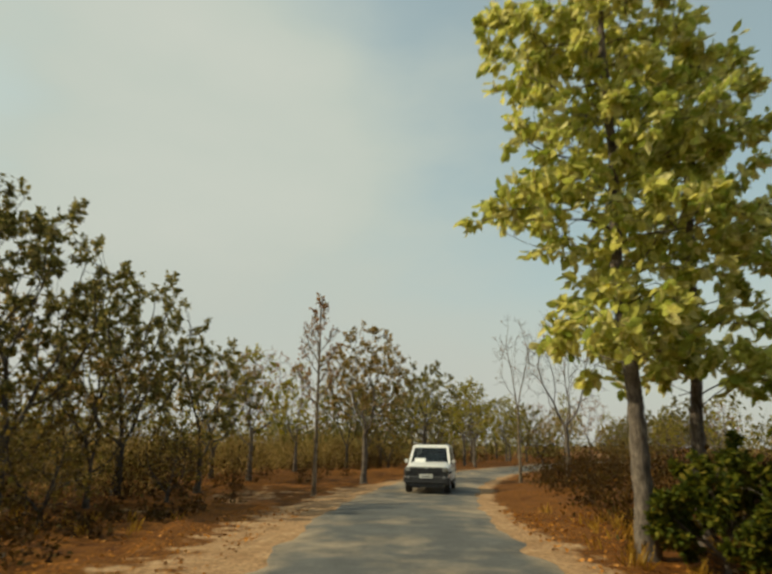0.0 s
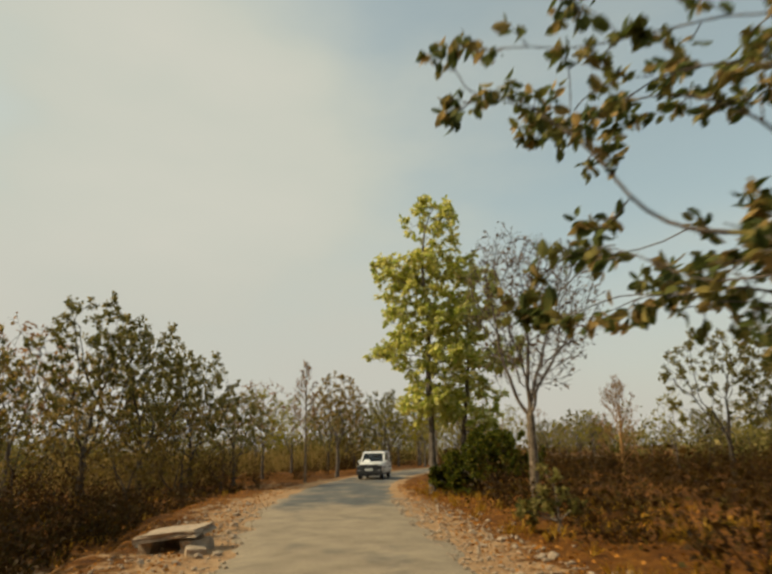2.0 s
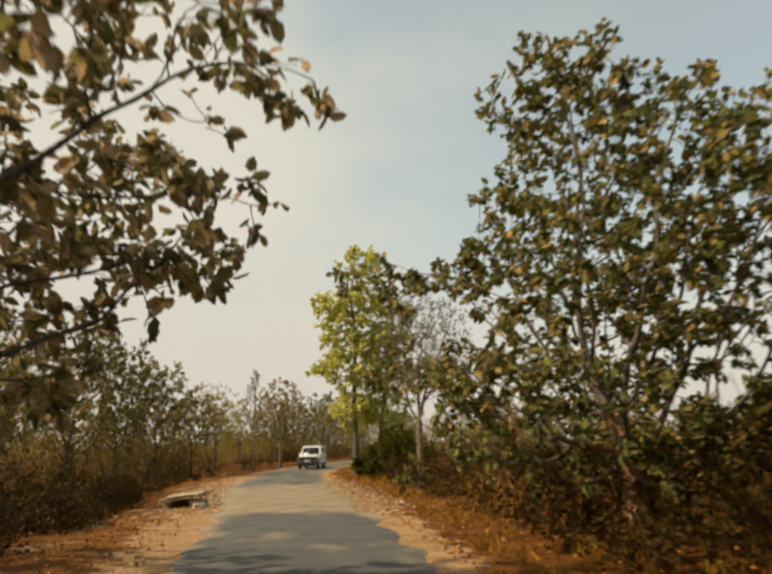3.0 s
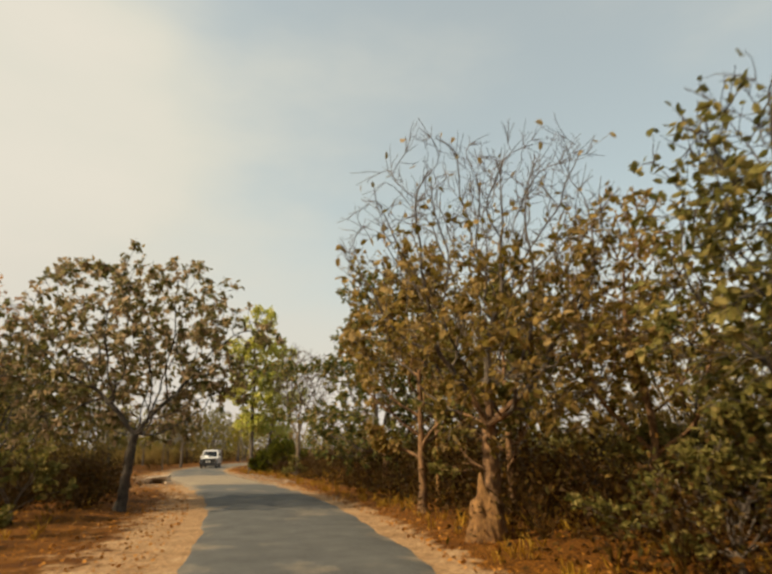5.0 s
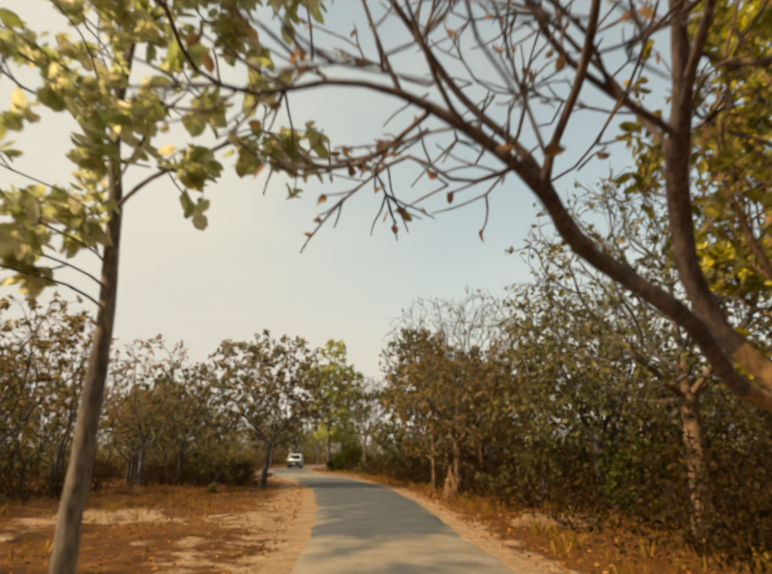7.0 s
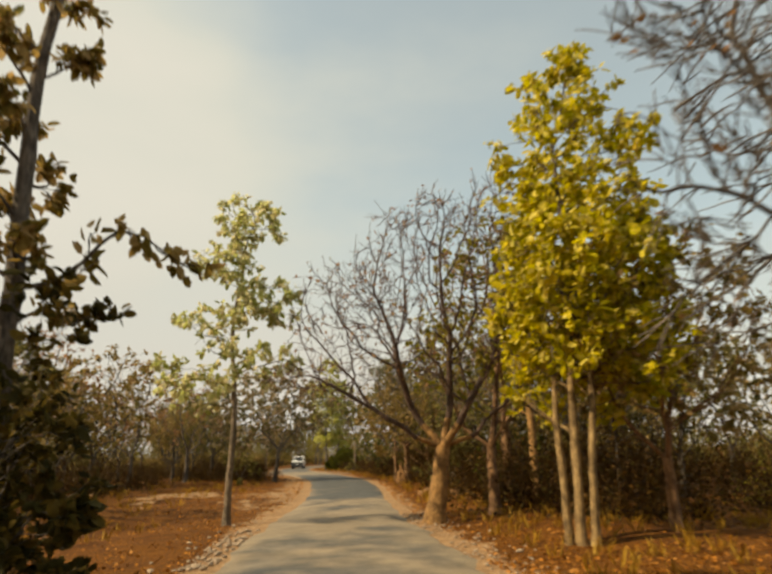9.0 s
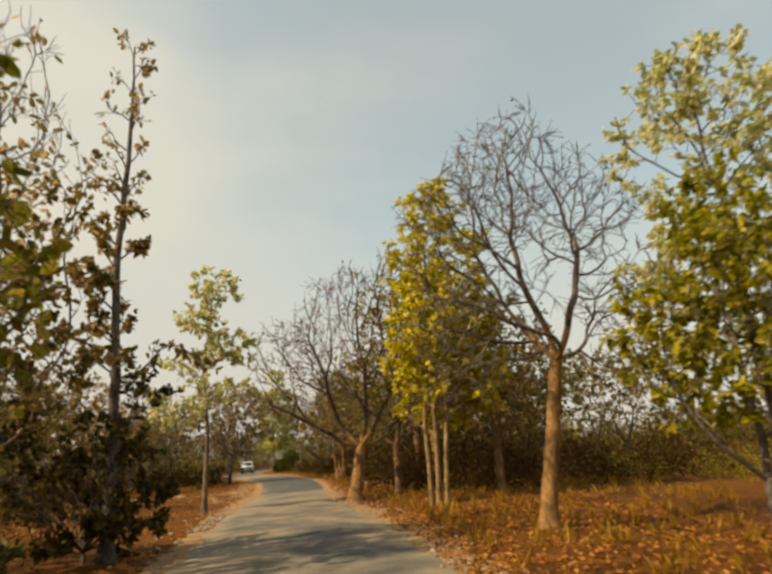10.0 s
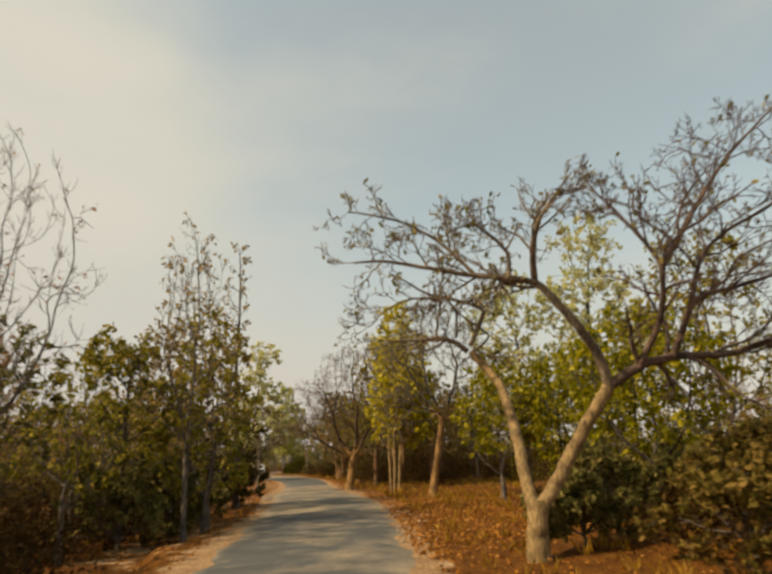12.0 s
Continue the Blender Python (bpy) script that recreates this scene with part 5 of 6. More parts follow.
def scrub(name, label, spots, leafy, seed, leaf=0.10, count=170):
    """Dry brush: many twiggy clumps of small leaves."""
    r = np.random.default_rng(seed)
    s = Soup()
    for x, y, R, H in spots:
        z = float(ground_z(x, y))
        n = int(count * R * (0.6 + H * 0.5))
        u = unit(r.normal(size=(n, 3)))
        rad = r.uniform(0.25, 1, n)[:, None] ** 0.5
        lump = 1 + 0.35 * np.sin(u[:, :1] * 5 + x) * np.sin(u[:, 1:2] * 4 + y)
        p = np.array([x, y, z]) + np.abs(u * [0, 0, 1]) * H * rad * lump + u * [1, 1, 0] * R * rad * lump
        s.leaves(p, r.normal(size=(n, 3)) + [0, 0, 0.3], leaf * r.uniform(0.6, 1.5, n), r, 0.5, small=True)
        for _ in range(int(5 * R) + 3):
            a, tl = r.uniform(0, 6.28), r.uniform(0.1, 0.9)
            tip = np.array([x + np.cos(a) * R * tl, y + np.sin(a) * R * tl, z + H * r.uniform(0.6, 1.15)])
            t = np.linspace(0, 1, 4)[:, None]
            s.tube(np.array([x, y, z - 0.05]) * (1 - t) + tip * t + r.normal(size=(4, 3)) * 0.04, [0.014, 0.011, 0.008, 0.004], 3)
    return tagged(new(name, s.mesh(name, leafy)), label, "undergrowth", kind="stuff")


def spots(n, y0, y1, d0, d1, side, hmin, hmax, seed):
    r = np.random.default_rng(seed)
    out = []
    for _ in range(n):
        y = r.uniform(y0, y1)
        d = d0 + (d1 - d0) * r.uniform() ** 1.5
        H = r.uniform(hmin, hmax)
        out.append((float(road_x(y)) + side * d, y, H * r.uniform(0.6, 1.0), H))
    return out


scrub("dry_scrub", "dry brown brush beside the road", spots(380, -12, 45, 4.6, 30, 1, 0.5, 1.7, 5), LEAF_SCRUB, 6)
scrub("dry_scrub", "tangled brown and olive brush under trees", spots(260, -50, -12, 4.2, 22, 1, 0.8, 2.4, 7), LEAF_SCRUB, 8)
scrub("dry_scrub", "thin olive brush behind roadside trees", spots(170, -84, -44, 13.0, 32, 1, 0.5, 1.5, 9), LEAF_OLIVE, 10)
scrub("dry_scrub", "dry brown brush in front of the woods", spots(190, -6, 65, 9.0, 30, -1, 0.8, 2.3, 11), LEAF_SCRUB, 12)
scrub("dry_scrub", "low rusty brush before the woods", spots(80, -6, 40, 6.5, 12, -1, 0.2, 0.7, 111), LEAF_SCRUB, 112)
scrub("dry_scrub", "tall dry brush between woodland trunks", spots(130, 12, 60, 11.0, 32, -1, 1.4, 3.0, 43), LEAF_BROWN, 44)
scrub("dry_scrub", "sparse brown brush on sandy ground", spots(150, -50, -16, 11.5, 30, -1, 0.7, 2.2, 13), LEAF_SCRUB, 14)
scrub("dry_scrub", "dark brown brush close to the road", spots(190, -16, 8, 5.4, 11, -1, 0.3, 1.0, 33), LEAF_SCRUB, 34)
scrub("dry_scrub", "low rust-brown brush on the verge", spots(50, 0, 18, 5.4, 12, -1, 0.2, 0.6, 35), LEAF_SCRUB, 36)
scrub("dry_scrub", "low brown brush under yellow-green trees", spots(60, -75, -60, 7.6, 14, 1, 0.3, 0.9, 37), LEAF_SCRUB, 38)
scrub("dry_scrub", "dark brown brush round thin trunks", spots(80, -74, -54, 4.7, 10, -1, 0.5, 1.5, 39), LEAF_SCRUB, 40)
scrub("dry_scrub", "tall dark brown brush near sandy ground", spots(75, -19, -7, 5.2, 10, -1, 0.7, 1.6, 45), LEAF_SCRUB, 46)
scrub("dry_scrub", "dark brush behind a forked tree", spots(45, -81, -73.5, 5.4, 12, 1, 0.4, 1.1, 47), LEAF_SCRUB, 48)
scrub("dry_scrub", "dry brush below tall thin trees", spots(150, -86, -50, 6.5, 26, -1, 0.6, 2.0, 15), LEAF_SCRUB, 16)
r = np.random.default_rng(18)
far = []
for k in range(760):
    a, d = r.uniform(0, 6.28), r.uniform(60, 170)
    x, y = d * np.cos(a), -25 + 1.25 * d * np.sin(a)
    if abs(x - float(road_x(y))) > 9:
        far.append((x, y, r.uniform(2.5, 4.5), r.uniform(3.0, 6.0)))
for k in range(330):
    y, side = r.uniform(-95, 95), (-1 if k % 2 else 1)
    H = r.uniform(2.5, 5.0)
    far.append((float(road_x(y)) + side * r.uniform(24, 55), y, H * 0.75, H))
scrub("distant_woods", "hazy olive-brown woods in the distance", far, LEAF_DUSTY, 19, 0.5, 14)


def litter(name, label, n, y0, y1, d0, d1, side, seed):
    """Fallen leaves lying about."""
    r = np.random.default_rng(seed)
    y = r.uniform(y0, y1, n)
    d = d0 + (d1 - d0) * r.uniform(size=n) ** 1.4
    x = road_x(y) + side * (half_width(y) + d)
    p = np.stack([x, y, ground_z(x, y) + r.uniform(0.01, 0.05, n)], -1)
    way = np.stack([r.normal(size=n), r.normal(size=n), r.normal(size=n) * 0.15], -1)
    s = Soup()
    s.leaves(p, way, 0.07 * r.uniform(0.5, 1.4, n), r, 0.6, 0.3, True)
    return tagged(new(name, s.mesh(name, LEAF_LITTER)), label, "leaf litter", kind="stuff")


litter("leaf_litter", "fallen dry leaves along the road edge", 15000, -78, 16, 0.3, 7.0, 1, 21)
litter("leaf_litter", "thick orange leaf fall under yellow-green trees", 8000, -72, -52, 0.1, 6.0, 1, 23)
litter("leaf_litter", "fallen dry leaves on the sandy verge", 11000, -78, 16, 0.4, 8.0, -1, 22)


def grass(name, label, n, y0, y1, d0, d1, side, seed):
    r = np.random.default_rng(seed)
    y = r.uniform(y0, y1, n)
    x = road_x(y) + side * (half_width(y) + d0 + (d1 - d0) * r.uniform(size=n))
    s = Soup()
    for k in range(12):
        p = np.stack([x, y, ground_z(x, y)], -1) + np.concatenate([r.normal(size=(n, 2)) * 0.06, np.zeros((n, 1))], 1)
        way = np.concatenate([r.normal(size=(n, 2)) * 0.35, np.ones((n, 1))], 1)
        s.leaves(p, way, r.uniform(0.12, 0.34, n), r, 0.035, 0.1)
    return tagged(new(name, s.mesh(name, GRASS_DRY)), label, "grass", kind="stuff")


grass("dry_grass", "straw-coloured dry grass tufts by the road", 520, -46, 16, 0.9, 6.0, 1, 31)
grass("dry_grass", "dry grass tufts under yellow-green trees", 420, -76, -46, 0.8, 9.0, 1, 41)
grass("dry_grass", "sparse straw-coloured grass tufts on sand", 420, -75, 16, 3.0, 10.0, -1, 32)

# ---- stones along the broken edges


def stone_mesh(seed):
    r = np.random.default_rng(seed)
    bm = bmesh.new()
    bmesh.ops.create_icosphere(bm, subdivisions=1, radius=1.0)
    for v in bm.verts:
        v.co *= float(r.uniform(0.72, 1.12))
        v.co.z *= 0.62
    me = bpy.data.meshes.new("stone")
    bm.to_mesh(me)
    bm.free()
    me.materials.append(STONE)
    return me


STONES = [stone_mesh(k) for k in range(90, 96)]
r = np.random.default_rng(91)


def stones(n, y0, y1, d0, d1, side, smin, smax):
    for _ in range(n):
        y = r.uniform(y0, y1)
        x = float(road_x(y)) + side * (float(half_width(y)) + r.uniform(d0, d1))
        s = r.uniform(smin, smax) * (1 if r.uniform() < 0.9 else 1.7)
        ob = new("stone", STONES[int(r.integers(len(STONES)))])
        ob.parent = ground
        ob.location = (x, y, float(ground_z(x, y)) + s * 0.25)
        ob.rotation_euler = (r.normal() * 0.2, r.normal() * 0.2, r.uniform(0, 6.28))
        ob.scale = (s * r.uniform(0.8, 1.3), s, s)


def gravel(name, label, n, y0, y1, d0, d1, side, smin, smax, seed):
    """Loose broken stone along the edge of the asphalt."""
    g = np.random.default_rng(seed)
    soup_v, soup_t, base = [], [], 0
    shapes = []
    for me in STONES:
        co = np.array([v.co[:] for v in me.vertices])
        shapes.append((co, np.array([p.vertices[:] for p in me.polygons])))
    for _ in range(n):
        y = g.uniform(y0, y1)
        x = float(road_x(y)) + side * (float(half_width(y)) + d0 + (d1 - d0) * g.uniform() ** 1.3)
        size = g.uniform(smin, smax)
        co, tri = shapes[int(g.integers(len(shapes)))]
        a = g.uniform(0, 6.28)
        turn = np.array([[np.cos(a), -np.sin(a), 0], [np.sin(a), np.cos(a), 0], [0, 0, 1]])
        soup_v.append(co @ turn.T * size * [1.2, 1, 0.9] + [x, y, float(ground_z(x, y)) + size * 0.3 + 0.02])
        soup_t.append(tri + base)
        base += len(co)
    me = mesh_np(name, np.concatenate(soup_v), None, np.concatenate(soup_t), STONE)
    return tagged(new(name, me), label, "gravel", kind="stuff")


def earth_mound(seed, at, R, H, label, power=1.0):
    """A lumpy heap of earth."""
    g = np.random.default_rng(seed)
    bm = bmesh.new()
    bmesh.ops.create_icosphere(bm, subdivisions=4, radius=1.0)
    ph = g.uniform(0, 6.28, 4)
    for v in bm.verts:
        c = v.co
        k = 1 + 0.16 * math.sin(4 * c.x + ph[0]) * math.sin(5 * c.y + ph[1]) + 0.09 * math.sin(9 * c.z + 7 * c.x + ph[2]) + 0.05 * math.sin(15 * c.y + 11 * c.x + ph[3])
        wide = (1 - max(0.0, c.z) ** power * 0.35)
        v.co = (c.x * R * k * wide, c.y * R * k * wide, max(-0.1, c.z * k) * H)
    me = bpy.data.meshes.new("earth_mound")
    bm.to_mesh(me)
    bm.free()
    me.materials.append(MOUND)
    for p in me.polygons:
        p.use_smooth = True
    ob = new("earth_mound", me)
    ob.location = (at[0], at[1], float(ground_z(*at)) - 0.03)
    return tagged(ob, label, "mound")


def culvert(at, turn):
    """A broken slab over the mouth of a drain, on two rough blocks."""
    x, y = at
    thing = new("culvert")
    thing.location, thing.rotation_euler = (x, y, float(ground_z(x, y)) - 0.03), (0, 0, turn)
    tagged(thing, "broken grey concrete slab over a small drain mouth beside the road", "culvert")
    r = np.random.default_rng(93)

    def rough(size, at, turn, name):
        bm = bmesh.new()
        bmesh.ops.create_cube(bm, size=1.0)
        bmesh.ops.subdivide_edges(bm, edges=list(bm.edges), cuts=2, use_grid_fill=True)
        for v in bm.verts:
            v.co *= float(r.uniform(0.88, 1.06))
        bmesh.ops.scale(bm, vec=size, verts=bm.verts)
        bmesh.ops.transform(bm, matrix=pose(*at, *turn), verts=bm.verts)
        return part(name, bm, STONE, thing)

    rough((1.15, 0.85, 0.13), (0, 0, 0.34), (3, -6, 4), "slab")
    rough((0.24, 0.7, 0.36), (-0.46, 0.02, 0.14), (0, 4, 6), "block")
    rough((0.26, 0.7, 0.28), (0.45, 0.0, 0.10), (0, -5, -8), "block")
    rough((0.7, 0.2, 0.34), (0.0, 0.33, 0.12), (0, 0, 2), "block")
    rough((0.34, 0.3, 0.2), (0.62, -0.4, 0.06), (6, 3, 30), "rubble")
    return thing


culvert((-1.95, -3.6), radians(-12))
gravel("gravel", "broken pale stones along the crumbling road edge", 750, -7.0, 6.5, -0.35, 1.3, 1, 0.01, 0.045, 201)
gravel("gravel", "scattered pale stones on the sandy shoulder", 450, -6.5, 7.0, -0.3, 1.9, -1, 0.01, 0.04, 202)
gravel("gravel", "small stones along the dusty road edge", 420, -70, -44, -0.1, 0.9, 1, 0.012, 0.045, 203)
gravel("gravel", "pale stones in a row along the road", 120, -51.5, -46.5, -0.05, 0.5, -1, 0.02, 0.06, 204)
earth_mound(211, (4.45, -27.9), 0.3, 1.0, "ochre termite mound at the foot of a tree", 2.0)
earth_mound(212, (3.9, -36.1), 0.75, 0.28, "low heap of dry ochre earth at the roadside")
earth_mound(213, (5.2, -35.4), 0.8, 0.22, "low heap of dry ochre earth under trees")

# ---------------------------------------------------------------- the car
PAINT_WHITE = plain_mat("white_car_paint", (0.78, 0.77, 0.74), 0.3, 0, 0.05, 3.0, 0.6)
PLASTIC_DARK = plain_mat("dark_bumper_plastic", (0.035, 0.035, 0.038), 0.55, 0, 0.2, 12.0)
RUBBER = plain_mat("dusty_tyre_rubber", (0.03, 0.028, 0.026), 0.85, 0, 0.3, 9.0)
STEEL = plain_mat("wheel_steel", (0.42, 0.42, 0.43), 0.35, 0.9, 0.1, 9.0)
CHROME = plain_mat("lamp_reflector", (0.8, 0.8, 0.78), 0.25, 0.7, 0.05, 9.0)
PLATE = plain_mat("white_plate", (0.75, 0.75, 0.72), 0.5, 0, 0.05, 9.0)
CLOTH = plain_mat("dark_cabin", (0.03, 0.03, 0.032), 0.8, 0, 0.2, 7.0)


def glass_mat(name, tint, rough=0.03):
    m, nt, nodes, links, bsdf = node_mat(name)
    bsdf.inputs["Base Color"].default_value = (*tint, 1)
    bsdf.inputs["Roughness"].default_value = rough
    bsdf.inputs["Transmission Weight"].default_value = 1.0
    bsdf.inputs["IOR"].default_value = 1.45
    n = noise_node(nodes, links, 5.0, 3.0)
    rr = ramp(nodes, [(0.3, (rough, rough, rough)), (0.8, (rough + 0.08,) * 3)])
    links.new(n.outputs["Fac"], rr.inputs["Fac"])
    links.new(rr.outputs["Color"], bsdf.inputs["Roughness"])
    return m


GLASS = glass_mat("tinted_car_glass", (0.28, 0.31, 0.31))
LAMP_GLASS = glass_mat("headlamp_glass", (0.9, 0.92, 0.92))


def loft(rings, cap=True):
    """A closed skin over rings of equal count."""
    bm = bmesh.new()
    rows = [[bm.verts.new(c) for c in ring] for ring in rings]
    n = len(rows[0])
    for a, b in zip(rows, rows[1:]):
        for i in range(n):
            bm.faces.new((a[i], a[(i + 1) % n], b[(i + 1) % n], b[i]))
    if cap:
        bm.faces.new(rows[0][::-1])
        bm.faces.new(rows[-1])
    bmesh.ops.recalc_face_normals(bm, faces=bm.faces)
    return bm


def slab(size, at, bevel=0.02, turn=(0, 0, 0), segments=2):
    bm = bmesh.new()
    bmesh.ops.create_cube(bm, size=1.0)
    bmesh.ops.scale(bm, vec=size, verts=bm.verts)
    if bevel:
        bmesh.ops.bevel(bm, geom=list(bm.edges), offset=bevel, segments=segments, affect="EDGES")
    bmesh.ops.transform(bm, matrix=pose(*at, *turn), verts=bm.verts)
    return bm


def wheel(car, x, y):
    R, W = 0.35, 0.23
    rings = []
    for off, rad in ((-0.5, 0.22), (-0.5, 0.31), (-0.38, 0.345), (0.38, 0.345), (0.5, 0.31), (0.5, 0.22), (-0.5, 0.22)):
        rings.append([(off * W, math.cos(a) * rad, math.sin(a) * rad) for a in [k * math.tau / 28 for k in range(28)]])
    w = part("wheel", loft(rings, False), RUBBER, car, "dusty black tyre on a steel rim")
    w.location = (x, y, R)
    out = 1 if x > 0 else -1
    rim = [[(out * o * W, math.cos(a) * rad, math.sin(a) * rad) for a in [k * math.tau / 20 for k in range(20)]] for o, rad in ((0.3, 0.225), (0.46, 0.215), (0.30, 0.17), (0.34, 0.07), (0.42, 0.05))]
    part("rim", loft(rim), STEEL, w)


def pane(corners, thick=0.012):
    """A sheet of glass on four corners."""
    a, b, c, d = [Vector(p) for p in corners]
    n = (b - a).cross(d - a).normalized() * thick
    return loft([[a, b, c, d], [a + n, b + n, c + n, d + n]])


def suv(at, turn):
    car = new("car")
    car.location, car.rotation_euler, car.scale = (*at, 0.018), (0, 0, turn), (0.88, 0.88, 0.88)
    tagged(car, "white off-road car with a dark bumper facing down the road", "car")

    def ring(y, w, z0, z1, top):
        return [(-w, y, z0 + 0.06), (-w + 0.07, y, z0), (w - 0.07, y, z0), (w, y, z0 + 0.06), (w + 0.005, y, (z0 + z1) / 2),
                (w - 0.01, y, z1 - 0.09), (w - top, y, z1), (0, y, z1 + 0.025), (-w + top, y, z1), (-w + 0.01, y, z1 - 0.09), (-w - 0.005, y, (z0 + z1) / 2)]

    body = part("body", loft([ring(-2.05, 0.78, 0.52, 0.93, 0.1), ring(-1.98, 0.84, 0.46, 0.99, 0.1), ring(-1.5, 0.865, 0.42, 1.04, 0.08), ring(-0.95, 0.87, 0.40, 1.09, 0.06),
                              ring(0.3, 0.875, 0.40, 1.10, 0.05), ring(1.5, 0.875, 0.42, 1.10, 0.05), ring(2.1, 0.86, 0.46, 1.10, 0.05), ring(2.2, 0.82, 0.55, 1.07, 0.08)]), PAINT_WHITE, car)
    # cabin posts, roof and dark inside
    cab = [[(-0.83, -0.93, 1.085), (0.83, -0.93, 1.085), (0.83, 2.12, 1.085), (-0.83, 2.12, 1.085)], [(-0.735, -0.30, 1.70), (0.735, -0.30, 1.70), (0.735, 2.0, 1.70), (-0.735, 2.0, 1.70)]]
    lo, hi = cab
    part("roof", loft([[(-0.745, -0.33, 1.695), (0.745, -0.33, 1.695), (0.745, 2.02, 1.695), (-0.745, 2.02, 1.695)],
                       [(-0.735, -0.30, 1.76), (0.735, -0.30, 1.76), (0.735, 2.0, 1.76), (-0.735, 2.0, 1.76)],
                       [(-0.63, -0.18, 1.81), (0.63, -0.18, 1.81), (0.63, 1.9, 1.81), (-0.63, 1.9, 1.81)]]), PAINT_WHITE, car)

    def post(p, q, t=0.05):
        p, q = Vector(p), Vector(q)
        return loft([[p + Vector(o) for o in ((-t, -t, 0), (t, -t, 0), (t, t, 0), (-t, t, 0))], [q + Vector(o) for o in ((-t, -t, 0), (t, -t, 0), (t, t, 0), (-t, t, 0))]])

    for s in (-1, 1):
        part("pillar", post((s * 0.80, -0.90, 1.08), (s * 0.70, -0.28, 1.71), 0.045), PAINT_WHITE, car)
        part("pillar", post((s * 0.81, 0.30, 1.08), (s * 0.705, 0.34, 1.71), 0.035), PLASTIC_DARK, car)
        part("pillar", post((s * 0.80, 1.30, 1.08), (s * 0.705, 1.26, 1.71), 0.04), PAINT_WHITE, car)
        part("pillar", post((s * 0.78, 2.06, 1.08), (s * 0.69, 1.96, 1.71), 0.05), PAINT_WHITE, car)
        for y0, y1, t0, t1 in ((-0.80, 0.26, -0.22, 0.30), (0.34, 1.25, 0.38, 1.21), (1.35, 2.0, 1.31, 1.9)):
            part("side_window", pane([(s * 0.815, y0, 1.10), (s * 0.815, y1, 1.10), (s * 0.718, t1, 1.69), (s * 0.718, t0, 1.69)]), GLASS, car)
        # doors' lines, mirrors, lamps
        m = part("wing_mirror", slab((0.15, 0.09, 0.15), (s * 0.955, -0.72, 1.17), 0.03), PAINT_WHITE, car, "white wing mirror")
        part("mirror_arm", slab((0.12, 0.05, 0.05), (s * 0.87, -0.70, 1.11), 0.012), PLASTIC_DARK, m)
        h = part("headlight", slab((0.24, 0.10, 0.18), (s * 0.70, -2.07, 0.89), 0.03), CHROME, car, "clear rectangular headlight")
        part("lens", slab((0.23, 0.03, 0.15), (s * 0.70, -2.135, 0.88), 0.012), LAMP_GLASS, h)
        part("fog_light", slab((0.16, 0.05, 0.12), (s * 0.68, -2.18, 0.60), 0.03), STEEL, car, "small round-cornered fog light")
        part("wheel_arch", slab((0.10, 0.92, 0.10), (s * 0.875, -1.32, 0.78), 0.03), PLASTIC_DARK, car)
        part("wheel_arch", slab((0.10, 0.92, 0.10), (s * 0.875, 1.35, 0.78), 0.03), PLASTIC_DARK, car)
        part("side_step", slab((0.12, 1.6, 0.06), (s * 0.90, 0.0, 0.38), 0.02), PLASTIC_DARK, car)
        part("roof_rail", slab((0.04, 1.9, 0.05), (s * 0.60, 0.85, 1.85), 0.015), PLASTIC_DARK, car, "dark roof rail")
        for y0, y1 in ((-0.72, 0.28), (0.34, 1.22)):
            d = part("door", slab((0.02, y1 - y0 - 0.03, 0.62), (s * 0.878, (y0 + y1) / 2, 0.78), 0.008), PAINT_WHITE, car)
            part("door_handle", slab((0.03, 0.16, 0.035), (s * 0.897, y1 - 0.18, 0.98), 0.01), PLASTIC_DARK, d)
        wheel(car, s * 0.76, -1.32)
        wheel(car, s * 0.76, 1.35)
    part("windscreen", pane([(-0.775, -0.905, 1.105), (0.775, -0.905, 1.105), (0.675, -0.315, 1.69), (-0.675, -0.315, 1.69)]), GLASS, car, "dark glassy windscreen")
    part("rear_window", pane([(0.73, 2.09, 1.13), (-0.73, 2.09, 1.13), (-0.65, 2.0, 1.67), (0.65, 2.0, 1.67)]), GLASS, car)
    part("dashboard", slab((1.45, 0.5, 0.12), (0, -0.62, 1.10), 0.03), CLOTH, car)
    # flat white sheet low on one side of the glass
    part("permit_sheet", slab((0.44, 0.20, 0.008), (-0.38, -0.835, 1.215), 0.003, (45, 0, 0)), PLATE, car, "white sheet low on the windscreen")
    for x in (-0.38, 0.38):
        part("seat", slab((0.5, 0.16, 0.75), (x, 0.32, 1.05), 0.06, (-12, 0, 0)), CLOTH, car)
    part("bench", slab((1.3, 0.18, 0.7), (0, 1.25, 1.05), 0.06, (-10, 0, 0)), CLOTH, car)
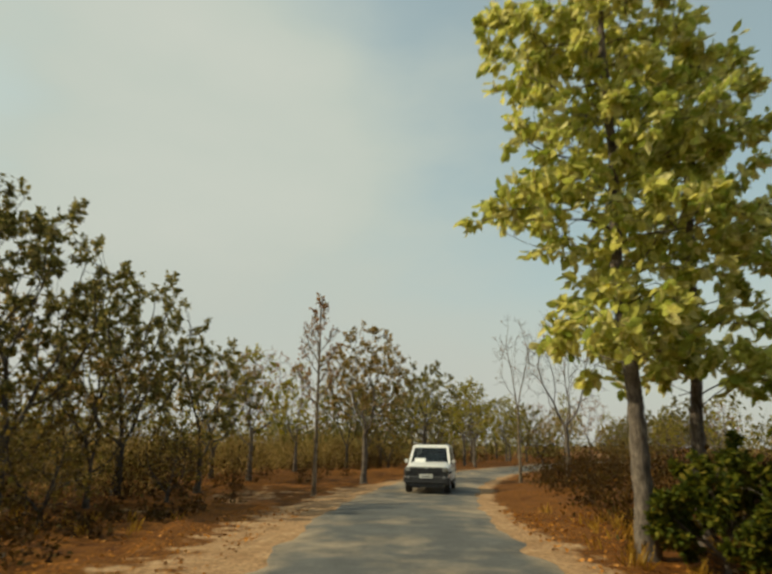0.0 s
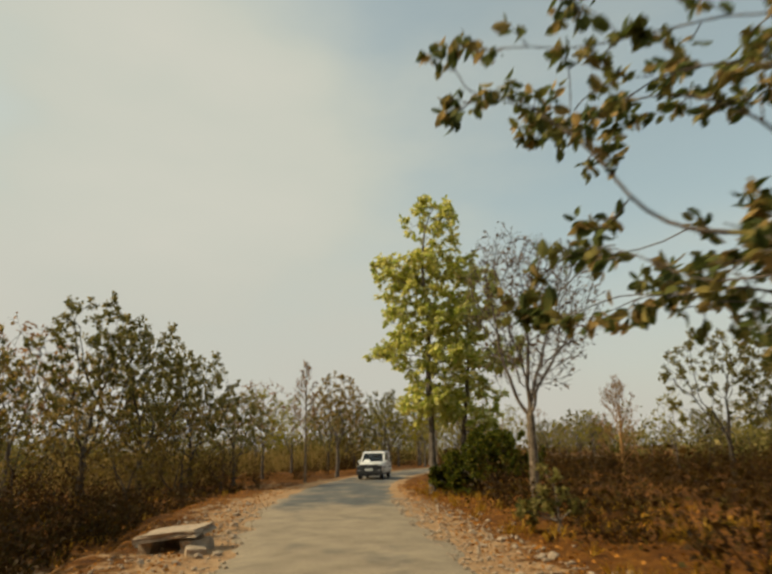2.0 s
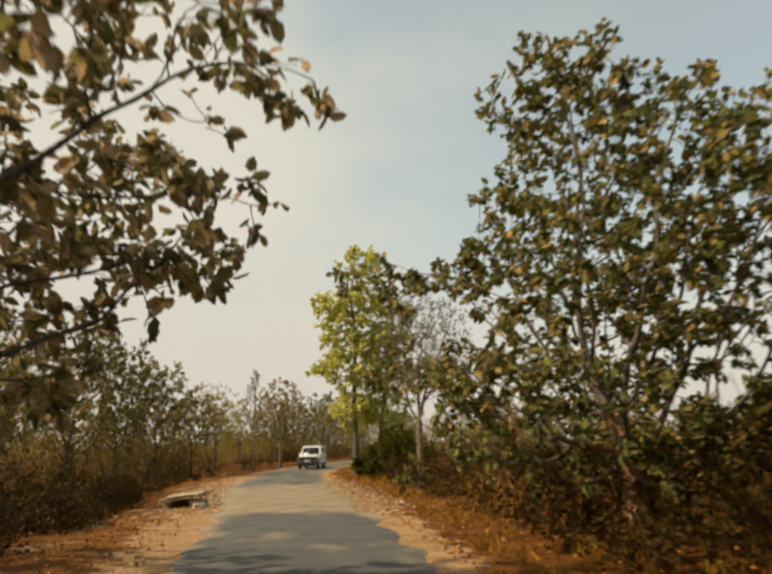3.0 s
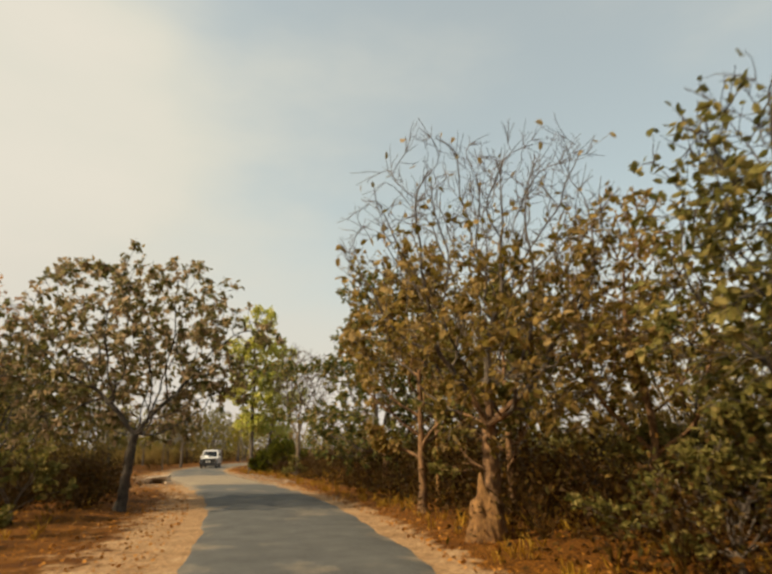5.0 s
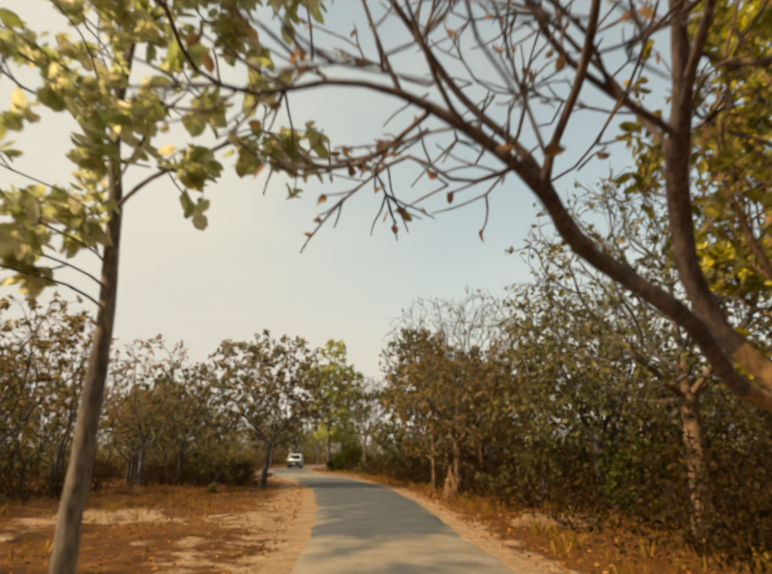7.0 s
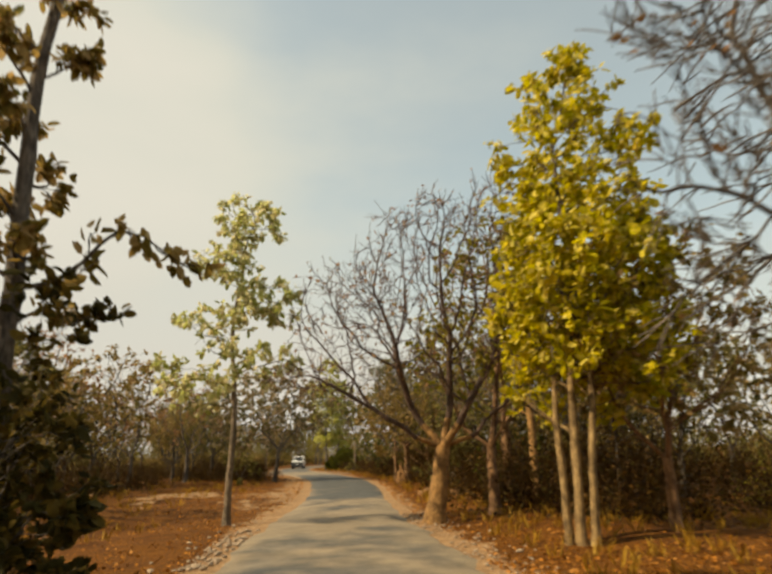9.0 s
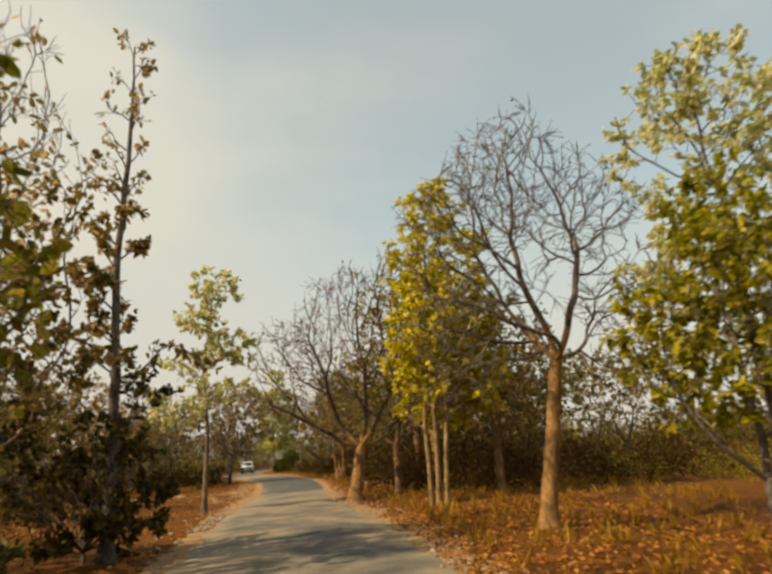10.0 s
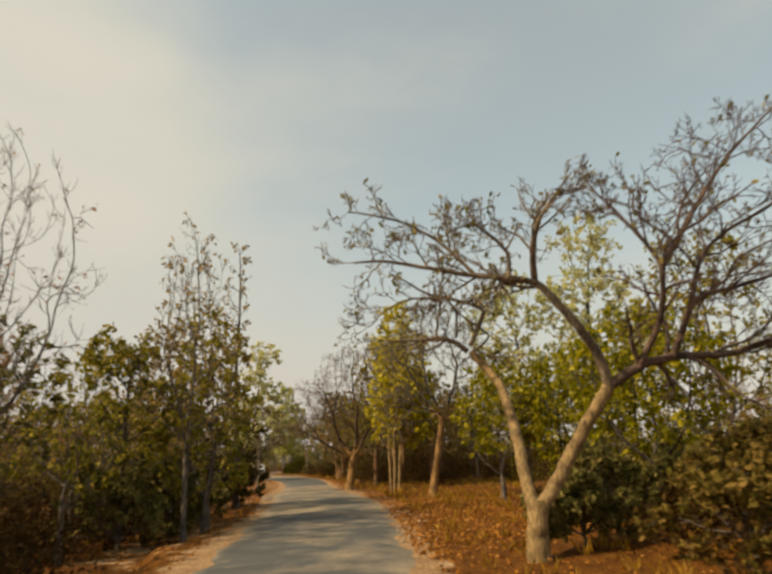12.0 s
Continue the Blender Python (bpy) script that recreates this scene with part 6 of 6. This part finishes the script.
    part("bonnet", loft([[(-0.70, -2.0, 1.005), (0.70, -2.0, 1.005), (0.74, -0.98, 1.12), (-0.74, -0.98, 1.12)], [(-0.62, -1.96, 1.05), (0.62, -1.96, 1.05), (0.66, -1.0, 1.155), (-0.66, -1.0, 1.155)]]), PAINT_WHITE, car)
    part("front_fascia", slab((1.70, 0.14, 0.36), (0, -2.03, 0.80), 0.05, segments=3), PLASTIC_DARK, car, "dark plastic front panel")
    part("bumper", slab((1.76, 0.26, 0.34), (0, -2.06, 0.52), 0.07, segments=3), PLASTIC_DARK, car, "dark plastic front bumper")
    part("skid_plate", slab((1.3, 0.16, 0.16), (0, -2.06, 0.33), 0.03), PLASTIC_DARK, car)
    gr = part("grille", slab((0.98, 0.06, 0.23), (0, -2.10, 0.86), 0.02), PLASTIC_DARK, car, "black slatted grille")
    for k in range(5):
        part("slat", slab((0.06, 0.03, 0.20), (-0.36 + 0.18 * k, -2.135, 0.86), 0.008), PLASTIC_DARK, gr)
    part("badge", slab((0.13, 0.03, 0.08), (0, -2.135, 0.965), 0.008), STEEL, car)
    np_ = part("number_plate", slab((0.50, 0.02, 0.14), (0, -2.20, 0.66), 0.006), PLATE, car, "white number plate with plain dark bar")
    part("plate_bar", slab((0.36, 0.006, 0.03), (0, -2.213, 0.66), 0.0), PLASTIC_DARK, np_)
    for x in (-0.25, 0.30):
        part("wiper", slab((0.50, 0.02, 0.02), (x, -0.885, 1.145), 0.004, (0, -4, 0)), PLASTIC_DARK, car)
    part("rear_bumper", slab((1.7, 0.2, 0.26), (0, 2.2, 0.55), 0.05), PLASTIC_DARK, car)
    part("roof_rack", slab((1.16, 0.05, 0.035), (0, 0.3, 1.885), 0.01), PLASTIC_DARK, car)
    part("roof_rack", slab((1.16, 0.05, 0.035), (0, 1.4, 1.885), 0.01), PLASTIC_DARK, car)
    return car


suv(CAR_AT, CAR_TURN)

# stones last
stones(95, -6.5, 7.0, -0.2, 1.9, -1, 0.03, 0.085)
stones(95, -8.0, 7.0, -0.2, 1.8, 1, 0.03, 0.08)
stones(50, -66, -44, 0.0, 1.2, 1, 0.025, 0.07)
stones(40, -60, -44, 0.0, 1.2, -1, 0.025, 0.07)
